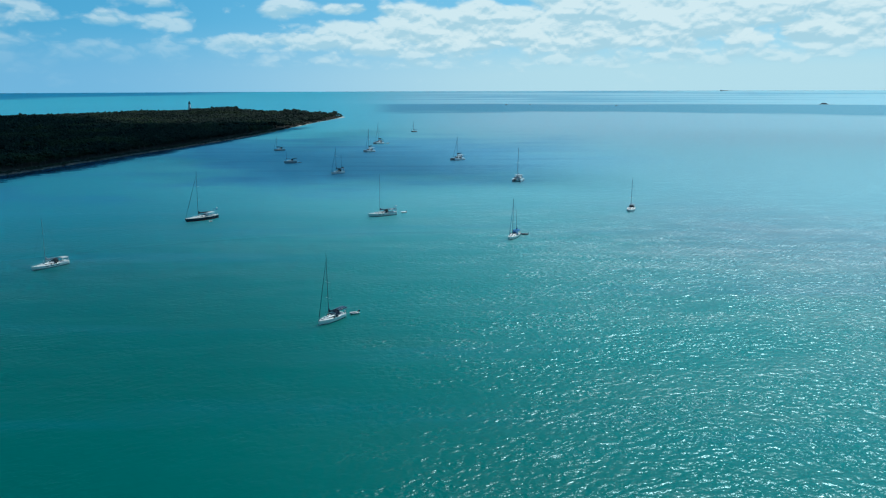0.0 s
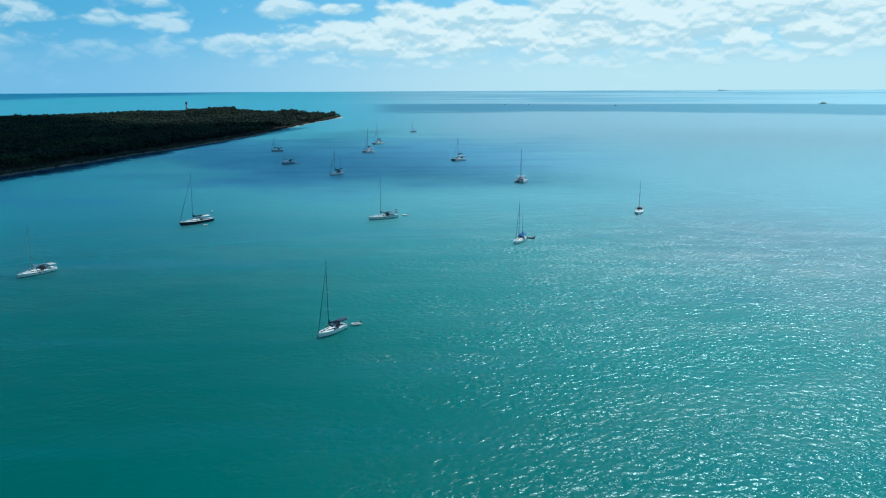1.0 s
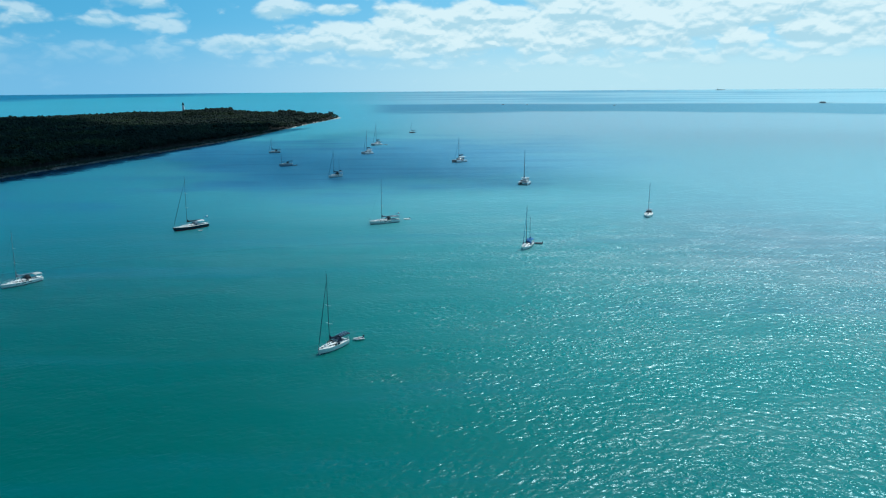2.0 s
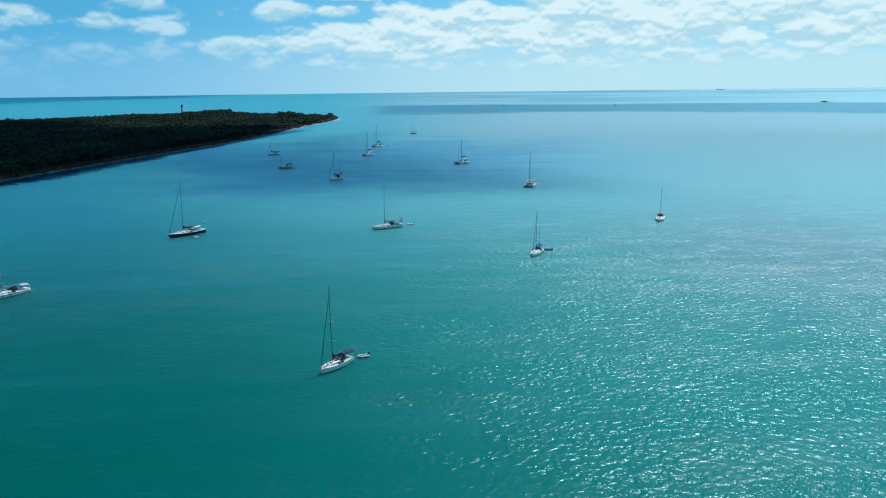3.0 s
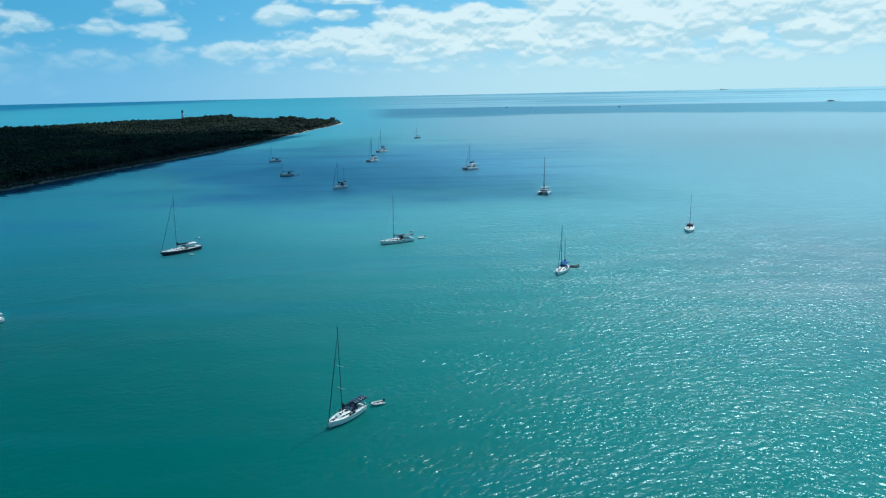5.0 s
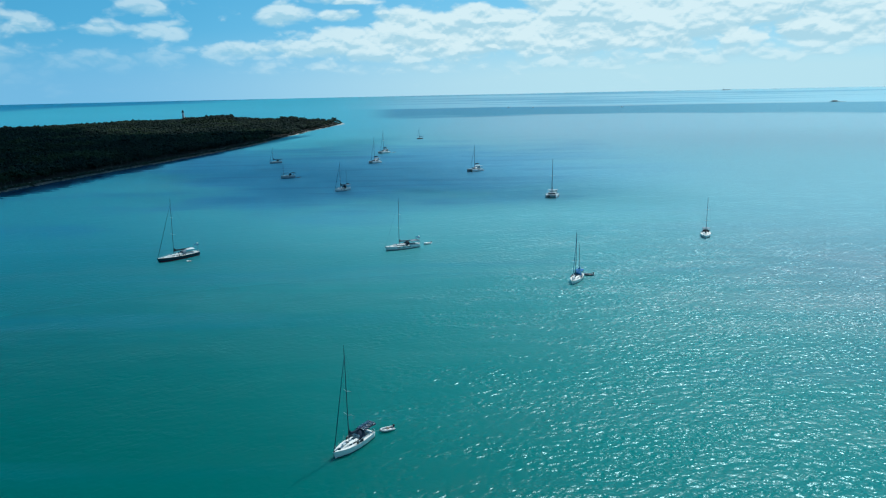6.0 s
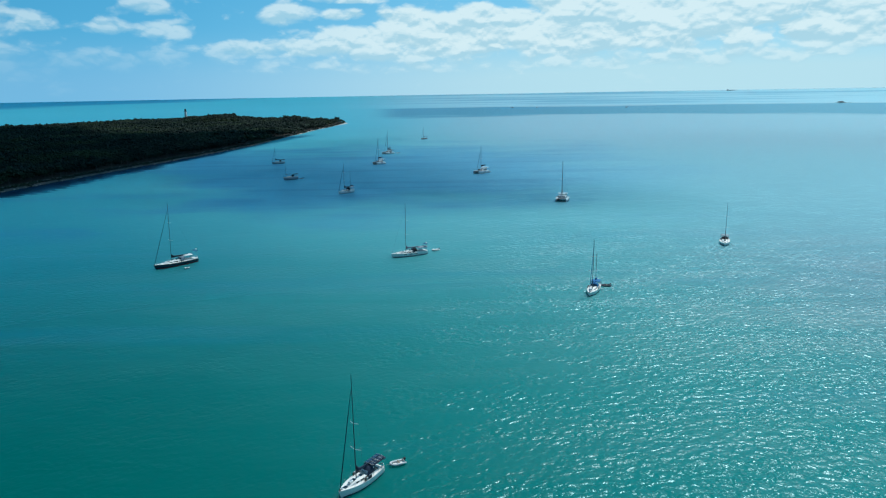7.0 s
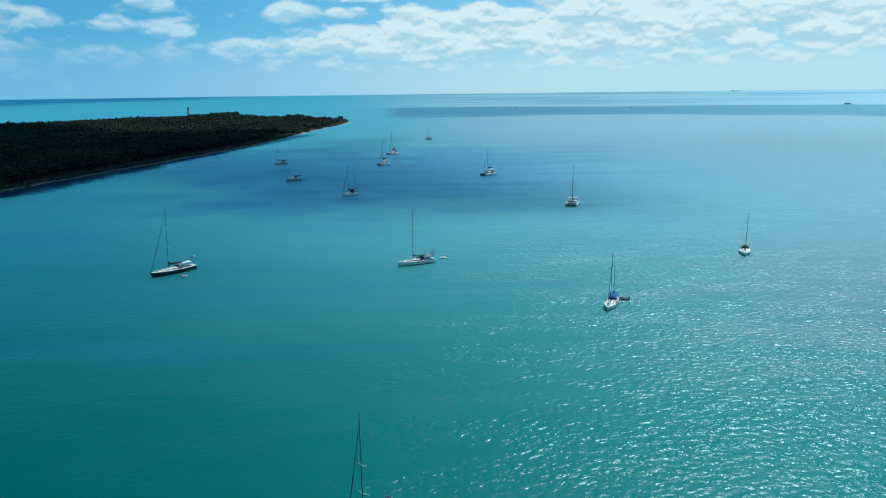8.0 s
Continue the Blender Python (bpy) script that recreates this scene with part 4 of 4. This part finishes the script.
    if cans:
        for side in (1, -1):
            for k in range(4):
                s = 0.36 + 0.045 * k + (0.02 if side > 0 else 0)
                b, z = hull_shape(L, B, free, s)
                part("jerry_can", box(0.34, 0.18, 0.46, (X(s), side * b * 0.90, z + 0.27), 0.04), (BLACK, NAVY_CLOTH, HYPALON)[k % 3], boat)
            part("winch", tube([(X(0.26), side * (cw + 0.1), zc + 0.22), (X(0.26), side * (cw + 0.1), zc + 0.42)], [0.09, 0.07], 8), STEEL, boat)
        part("anchor", box(0.5, 0.16, 0.12, (X(0.99), 0, bow_z + 0.02), 0.03), STEEL, boat)
        part("windlass", box(0.3, 0.25, 0.2, (X(0.92), 0, bow_z + 0.05), 0.05), STEEL, boat)
        part("life_raft", box(0.75, 0.5, 0.3, (X(0.72), 0, hull_shape(L, B, free, 0.72)[1] + 0.42), 0.08), GELCOAT, boat)
    if rode:
        part("anchor_rode", tube([(X(0.99), 0, bow_z - 0.1), (X(1.0) + 0.25, 0, 0.3), (X(1.0) + 0.6, 0, -0.6)], 0.014, 5), ROPE, boat)
    return boat


def catamaran(at, heading, L, B, mast, label, cloth=None, hull_mat=None, bimini=None, spar=None, bulk=1.35):
    mast /= bulk
    hull_mat, cloth, spar = hull_mat or GELCOAT, cloth or NAVY_CLOTH, spar or DARK_SPAR
    boat = tagged(empty("catamaran", pose(at[0], at[1], 0, 0, 0, heading) @ Matrix.Diagonal((1, 1, bulk, 1))), label, "catamaran", "boats at anchor")
    X = lambda s: (s - 0.5) * L
    free, hb = 1.45, B * 0.27
    for side in (1, -1):
        y0 = side * (B / 2 - hb / 2)
        rings = []
        for k in range(17):
            s = k / 16
            b, z = hull_shape(L, hb, free, s)
            if s < 0.14:
                z = 0.45 + (z - 0.45) * (s / 0.14)
            half = [(X(s), b, z), (X(s), b, z * 0.5), (X(s), b * 0.8, 0.1), (X(s), b * 0.5, -0.3), (X(s), 0, -0.45)]
            rings.append([(p[0], y0 + p[1], p[2]) for p in half] + [(p[0], y0 - p[1], p[2]) for p in half[-2::-1]])
        bm = loft(rings)
        ob = smooth(part("hull", bm, hull_mat, boat))
        part("hull_window", box(L * 0.22, 0.03, 0.28, (X(0.5), y0 + side * hb * 0.5, 1.05), 0.01), SMOKED, ob)
        part("boot_stripe", box(L * 0.74, hb * 0.96, 0.12, (X(0.42), y0, 0.12), 0.03), BOTTOM, ob)
    part("bridge_deck", box(L * 0.58, B - hb * 1.2, 0.5, (X(0.42), 0, 1.2), 0.08), hull_mat, boat)
    part("trampoline", box(L * 0.22, B - hb * 1.7, 0.03, (X(0.82), 0, 1.38)), BLACK_CLOTH, boat, "dark netting between the bows")
    part("crossbeam", tube([(X(0.94), -B * 0.38, 1.45), (X(0.94), B * 0.38, 1.45)], 0.09, 8), ALLOY, boat)
    rings = []
    for k in range(9):
        t = k / 8
        x = X(0.24) + L * 0.42 * t
        h = 0.95 * min(1, (1 - t) / 0.35 + 0.15)
        w = B * 0.37 * (1 - 0.22 * t)
        rings.append([(x, -w, 1.42), (x, -w * 0.9, 1.42 + h * 0.8), (x, -w * 0.6, 1.42 + h), (x, w * 0.6, 1.42 + h), (x, w * 0.9, 1.42 + h * 0.8), (x, w, 1.42)])
    cabin = smooth(part("saloon", loft(rings), hull_mat, boat))
    for side in (1, -1):
        part("side_window", box(L * 0.30, 0.05, 0.50, (X(0.40), side * B * 0.346, 1.88), 0.02, Matrix.Rotation(side * 0.18, 4, "X")), SMOKED, cabin)
        part("front_window", box(0.05, B * 0.25, 0.62, (X(0.628), side * B * 0.135, 1.92), 0.02, Matrix.Rotation(radians(-48), 4, "Y")), SMOKED, cabin)
    roof = part("cockpit_roof", box(L * 0.34, B * 0.74, 0.12, (X(0.20), 0, 3.05), 0.05), bimini or hull_mat, boat)
    for sx in (0.05, 0.30):
        for side in (1, -1):
            part("roof_post", tube([(X(sx), side * B * 0.3, 1.4), (X(sx), side * B * 0.3, 3.12)], 0.04, 6), ALLOY, roof)
    part("flybridge", box(L * 0.2, B * 0.4, 0.5, (X(0.36), 0, 2.62), 0.12), hull_mat, boat)
    part("helm_seat", box(0.7, 1.1, 0.9, (X(0.22), B * 0.22, 2.75), 0.1), hull_mat, boat)
    part("davit_bar", tube([(X(0.02), -B * 0.28, 1.3), (X(-0.03), -B * 0.28, 2.1), (X(-0.03), B * 0.28, 2.1), (X(0.02), B * 0.28, 1.3)], 0.05, 6), STEEL, boat)
    mx, mz = X(0.55), 2.3
    spar_ob = part("mast", tube([(mx, 0, mz), (mx - 0.1, 0, mast * 0.6), (mx - 0.25, 0, mast)], [0.13, 0.11, 0.08], 10), spar, boat)
    for side in (1, -1):
        part("spreader", tube([(mx - 0.1, 0, mast * 0.55), (mx - 0.5, side * 1.3, mast * 0.56)], [0.05, 0.03], 6), GELCOAT, spar_ob)
        wire(boat, "shroud", (mx - 1.2, side * B * 0.47, 1.5), (mx - 0.22, 0, mast * 0.92), 0.014)
    bow, top = Vector((X(0.93), 0, 1.55)), Vector((mx - 0.22, 0, mast * 0.93))
    d = top - bow
    part("furled_jib", tube([bow + d * f for f in (0.0, 0.06, 0.4, 0.9, 0.97)], [0.04, 0.08, 0.08, 0.05, 0.02], 8), cloth, boat, "headsail furled round the forestay")
    boom = [Vector((mx - 0.2, 0, 3.7)), Vector((mx - L * 0.42, 0, 4.1))]
    part("boom", tube(boom, 0.09, 8), spar, boat)
    smooth(part("sail_bag", tube([boom[0] + Vector((0, 0, 0.35)), boom[0].lerp(boom[1], 0.5) + Vector((0, 0, 0.32)), boom[1] + Vector((0, 0, 0.2))], [0.34, 0.27, 0.13], 8), cloth, boat, "canvas bag holding the mainsail"))
    part("anchor_rode", tube([(X(0.97), 0, 1.35), (X(1.0) + 1.6, 0, 0.3), (X(1.0) + 3.0, 0, -0.6)], 0.02, 5), ROPE, boat)
    return boat


def dinghy(at, heading, L, label, tube_mat=None, motor=True, to=None):
    """An inflatable tender with an outboard."""
    tube_mat = tube_mat or HYPALON
    boat = tagged(empty("dinghy", pose(at[0], at[1], 0, 0, 0, heading)), label, "dinghy", "tenders")
    w, r = L * 0.21, L * 0.065
    path = [(-L * 0.5, w, 0.3), (-L * 0.1, w, 0.3), (L * 0.2, w, 0.32), (L * 0.37, w * 0.72, 0.38), (L * 0.46, w * 0.3, 0.42), (L * 0.46, -w * 0.3, 0.42),
            (L * 0.37, -w * 0.72, 0.38), (L * 0.2, -w, 0.32), (-L * 0.1, -w, 0.3), (-L * 0.5, -w, 0.3)]
    smooth(part("buoyancy_tube", tube(path, [r * 0.7] + [r] * 8 + [r * 0.7], 12), tube_mat, boat))
    rings = []
    for t in np.linspace(0, 1, 6):
        x, b = -L * 0.42 + t * L * 0.84, w * (1 - 0.75 * t**3)
        rings.append([(x, -b, 0.16), (x, 0, -0.12 + 0.2 * t**3), (x, b, 0.16), (x, 0, 0.17)])
    part("floor", loft(rings), GELCOAT, boat)
    part("transom", box(0.06, w * 1.9, 0.42, (-L * 0.42, 0, 0.32), 0.02), GELCOAT, boat)
    part("thwart", box(0.26, w * 1.8, 0.05, (-L * 0.08, 0, 0.42), 0.02), TEAK, boat)
    if motor:
        m = part("outboard", box(0.34, 0.30, 0.42, (-L * 0.47, 0, 0.78), 0.08), BLACK, boat)
        part("leg", box(0.14, 0.10, 0.9, (-L * 0.48, 0, 0.18), 0.03), BLACK, m)
        part("tiller", tube([(-L * 0.44, 0, 0.8), (-L * 0.30, 0.05, 0.84)], 0.025, 6), BLACK, m)
    if to is not None:
        m = boat.matrix_world.inverted()
        part("painter", tube([(L * 0.48, 0, 0.4), m @ Vector(to)], 0.012, 4), ROPE, boat)
    return boat


sailboat((-29.75, 168.2), -125, 9.4, 3.05, 18.6, "white sloop with navy canvas and solar panels, lying at anchor", bimini=NAVY_CLOTH, dodger=NAVY_CLOTH, solar=True, free=1.15, mast_at=0.585, tilt=0.0, spread=(0.35, 0.585), awning=(0.115, 1.32, 0.37), cans=True)
dinghy((-24.2, 173.9), -155, 2.7, "pale grey inflatable dinghy on a painter astern", to=(-26.9, 172.2, 0.8))
sailboat((-114.3, 310.8), -131, 16.4, 4.6, 22.8, "large dark-hulled sloop with white deck and pale hard top", bulk=1.2, hull_mat=NAVY_HULL, stripe=RED_STRIPE, bimini=GELCOAT, hardtop=True,
         dodger=GREY_CLOTH, cloth=BLACK_CLOTH, free=1.18, mast_at=0.59, tilt=0.045, arch=True, awning=(0.1, 1.40, 0.2), cans=True)
dinghy((-108.2, 305.6), -150, 1.8, "small white rowing tender lying along a dark hull", GELCOAT, motor=False)
sailboat((-29.4, 319.8), -153, 14.6, 4.2, 19.7, "white cruising sloop with grey awning and stern arch", bulk=1.06, bimini=GREY_CLOTH, dodger=BLACK_CLOTH, cloth=GREY_CLOTH, arch=True, free=1.3, jib=False, mast_at=0.58, ports=True, cans=True, awning=(0.13, 1.35, 0.28))
dinghy((-19.3, 327.2), -155, 3.3, "white tender floating astern of a sloop", GELCOAT)
sailboat((29.3, 269.4), -114, 11.3, 3.6, 16.0, "white ketch with bright blue canvas, lying at anchor", bimini=BLUE_CLOTH, dodger=BLUE_CLOTH, cloth=BLUE_CLOTH, mizzen=11.0, cans=True, awning=(0.14, 1.40, 0.28))
dinghy((34.6, 275.0), 176, 3.2, "dark grey inflatable dinghy tied to a ketch", DARK_RUBBER)
sailboat((-137.1, 225.0), -122, 12.4, 4.0, 16.9, "white sloop with pale awning and low cockpit", bulk=1.08, spar=ALLOY, tilt=0.045, awning=(0.10, 1.25, 0.19), bimini=PALE_CLOTH, dodger=BLACK_CLOTH, cloth=GREY_CLOTH, jib=False, ports=True, cans=True)
sailboat((94.9, 331.0), -112, 11.0, 4.0, 15.8, "white sloop with dark spray hood lying to its anchor", dodger=BLACK_CLOTH, bimini=GREY_CLOTH, cloth=GREY_CLOTH, jib=False)
catamaran((50.4, 443.5), -106, 12.6, 7.4, 21.8, "white cruising catamaran with dark cabin windows", cloth=GREY_CLOTH, bulk=1.15)
catamaran((13.2, 578.5), -133, 13.2, 7.0, 20.2, "white catamaran in cloud shade with dark mainsail bag", cloth=BLACK_CLOTH)
sailboat((-76.5, 486.0), -131, 11.8, 3.8, 18.2, "white ketch with two masts in cloud shade", bulk=1.4, bimini=GREY_CLOTH, dodger=BLACK_CLOTH, mizzen=9.5, ports=True, cans=True)
sailboat((-127.0, 558.5), -148, 10.8, 3.3, 9.6, "small grey motor sailer with black awning", bulk=1.4, hull_mat=GREY_HULL, bimini=BLACK_CLOTH, dodger=BLACK_CLOTH, mast_at=0.80, free=1.3, cover=False, jib=False)
dinghy((-119.8, 561.0), -160, 3.0, "small dark inflatable dinghy trailing astern", GREY_HULL)
sailboat((-163.5, 674.0), -148, 11.4, 3.4, 14.4, "grey-white sloop with black awning near the key", bulk=1.4, hull_mat=GREY_HULL, bimini=BLACK_CLOTH, dodger=BLACK_CLOTH, mast_at=0.72)
catamaran((-71.5, 657.5), -128, 11.4, 6.2, 22.3, "white catamaran with dark hull sides in cloud shade", cloth=BLACK_CLOTH, hull_mat=GELCOAT)
catamaran((-71.4, 757.0), -128, 12.8, 6.8, 23.4, "white catamaran with black awning in cloud shade", cloth=BLACK_CLOTH, bimini=BLACK_CLOTH)
dinghy((-62.0, 762.0), -150, 3.4, "dark tender floating behind a catamaran", GREY_HULL)
sailboat((-40.2, 963.5), -150, 9.0, 3.0, 14.8, "small dark-hulled sloop anchored beyond the other boats", bulk=1.2, hull_mat=NAVY_HULL, bimini=BLACK_CLOTH, detail=False)


# ======================================================================= lighthouse and things far out
def lighthouse(at):
    tower = tagged(empty("lighthouse", pose(at[0], at[1], 1.0)), "tall whitewashed brick lighthouse with a black iron lantern above the trees", "lighthouse")
    ring = lambda r, z, k=24: [(r * math.cos(a), r * math.sin(a), z) for a in np.linspace(0, math.tau, k + 1)[:-1]]
    smooth(part("tower", loft([ring(3.9, 0), ring(3.55, 5), ring(3.1, 11), ring(2.75, 17), ring(2.55, 21.5)]), WHITEWASH, tower))
    part("gallery", loft([ring(2.6, 21.3), ring(3.5, 21.9), ring(3.5, 22.2), ring(2.4, 22.2)]), BLACK_IRON, tower)
    rail = None
    for k in range(16):
        a = k * math.tau / 16
        rail = tube([(3.4 * math.cos(a), 3.4 * math.sin(a), 22.2), (3.4 * math.cos(a), 3.4 * math.sin(a), 23.3)], 0.04, 5, rail)
    rail = tube([(3.4 * math.cos(a), 3.4 * math.sin(a), 23.3) for a in np.linspace(0, math.tau, 25)], 0.05, 5, rail)
    part("railing", rail, BLACK_IRON, tower)
    part("watch_room", loft([ring(2.3, 22.2), ring(2.3, 24.2), ring(2.0, 24.3)]), BLACK_IRON, tower)
    lantern = part("lantern_room", loft([ring(1.85, 24.2, 12), ring(1.85, 26.6, 12)]), SMOKED, tower, "dark glazed lantern room")
    for k in range(12):
        a = k * math.tau / 12
        part("astragal", tube([(1.88 * math.cos(a), 1.88 * math.sin(a), 24.2), (1.88 * math.cos(a), 1.88 * math.sin(a), 26.6)], 0.06, 5), BLACK_IRON, lantern)
    part("cupola", loft([ring(2.15, 26.6), ring(1.9, 27.2), ring(1.0, 28.1), ring(0.25, 28.5), ring(0.2, 29.2)]), BLACK_IRON, tower)
    for z, a in ((4.5, -90), (10.5, -70), (16.0, -100)):
        r = 3.72 - 0.075 * z
        m = Matrix.Rotation(radians(a), 4, "Z") @ Matrix.Translation((r - 0.2, 0, z))
        part("window", box(0.5, 0.7, 1.3, bevel=0.03, turn=m), SMOKED, tower)
    return tower


lighthouse((-680.0, 1836.0))


def stilt_house(at, heading, size, label):
    r = math.hypot(*at)
    house = tagged(empty("stilt_house", pose(at[0], at[1], sea_level(r), 0, 0, heading)), label, "house")
    for i in range(5):
        for j in range(3):
            x, y = (i - 2) * size * 0.22, (j - 1) * size * 0.24
            part("pile", tube([(x, y, -1.5), (x, y, 2.4)], 0.25, 6), TIMBER, house)
    part("platform", box(size, size * 0.62, 0.4, (0, 0, 2.5), 0.05), TIMBER, house)
    body = part("wall", box(size * 0.55, size * 0.42, 2.6, (0, 0, 4.0), 0.05), TIMBER, house)
    for k in (-1, 0, 1):
        for side in (-1, 1):
            part("window", box(1.6, 0.12, 1.2, (k * size * 0.17, side * size * 0.211, 4.1), 0.02), SMOKED, body)
    w, d = size * 0.36, size * 0.30
    bm = bmesh.new()
    low = [bm.verts.new(p) for p in ((-w, -d, 5.25), (w, -d, 5.25), (w, d, 5.25), (-w, d, 5.25))]
    top = [bm.verts.new(p) for p in ((-w * 0.5, 0, 6.9), (w * 0.5, 0, 6.9))]
    for f in ((low[0], low[1], top[1], top[0]), (low[2], low[3], top[0], top[1]), (low[1], low[2], top[1]), (low[3], low[0], top[0]), low):
        bm.faces.new(f)
    part("roof", bm, SHINGLE, house)
    dock = part("dock", box(size * 0.8, 2.4, 0.3, (size * 0.88, 0, 1.9), 0.04), TIMBER, house)
    for k in range(5):
        part("dock_pile", tube([(size * (0.55 + 0.16 * k), 0.9, -1.5), (size * (0.55 + 0.16 * k), 0.9, 2.6)], 0.2, 6), TIMBER, dock)
    return house


stilt_house((1346, 2404), -12, 28, "dark timber house on piles standing in the far shallows")


def motorboat(at, heading, L, label):
    boat = tagged(empty("motorboat", pose(at[0], at[1], sea_level(math.hypot(*at)), 0, 0, heading)), label, "motorboat", "far motorboats")
    rings = []
    for k in range(11):
        s_ = k / 10
        b, z = hull_shape(L, L * 0.3, L * 0.11, s_)
        x = (s_ - 0.5) * L
        rings.append([(x, -b, z), (x, -b * 0.8, 0), (x, 0, -0.4), (x, b * 0.8, 0), (x, b, z)])
    smooth(part("hull", loft(rings), GREY_HULL, boat))
    part("cabin", box(L * 0.35, L * 0.2, L * 0.14, (L * 0.02, 0, L * 0.17), 0.1), GELCOAT, boat)
    part("windscreen", box(0.1, L * 0.18, L * 0.07, (L * 0.2, 0, L * 0.19), 0.02), SMOKED, boat)
    part("flybridge", box(L * 0.22, L * 0.18, 0.2, (-L * 0.02, 0, L * 0.34), 0.05), GELCOAT, boat)
    for sx in (-0.1, 0.06):
        for side in (1, -1):
            part("post", tube([(L * sx, side * L * 0.08, L * 0.23), (L * sx, side * L * 0.08, L * 0.34)], 0.05, 5), STEEL, boat)
    return boat


motorboat((240, 2560), 20, 13, "small grey motorboat far out over the darker water")
motorboat((330, 2560), 160, 9, "tiny pale motorboat far out over the darker water")
motorboat((600, 2350), 10, 11, "small pale motorboat crossing the far shallows")


def cargo_ship(at, heading, L, label):
    ship = tagged(empty("cargo_ship", pose(at[0], at[1], sea_level(math.hypot(*at)) - 0.3, 0, 0, heading)), label, "ship")
    rings = []
    for k in range(13):
        s_ = k / 12
        b, z = hull_shape(L, L * 0.16, L * 0.04, s_)
        x = (s_ - 0.5) * L
        rings.append([(x, -b, z), (x, -b * 0.95, -1), (x, b * 0.95, -1), (x, b, z)])
    part("hull", loft(rings), GREY_HULL, ship)
    house = part("deckhouse", box(L * 0.12, L * 0.13, L * 0.07, (-L * 0.36, 0, L * 0.07), 0.2), GELCOAT, ship)
    part("bridge_window", box(0.2, L * 0.12, 0.9, (-L * 0.30, 0, L * 0.09), 0.05), SMOKED, house)
    part("funnel", tube([(-L * 0.42, 0, L * 0.06), (-L * 0.42, 0, L * 0.12)], L * 0.02, 10), BLACK_IRON, ship)
    for k in range(3):
        part("hatch_cover", box(L * 0.16, L * 0.11, 1.2, (-L * 0.17 + k * L * 0.2, 0, L * 0.045), 0.2), GREY_HULL, ship)
    return ship


cargo_ship((1866, 4530), 8, 62, "low grey cargo ship far away at the horizon")
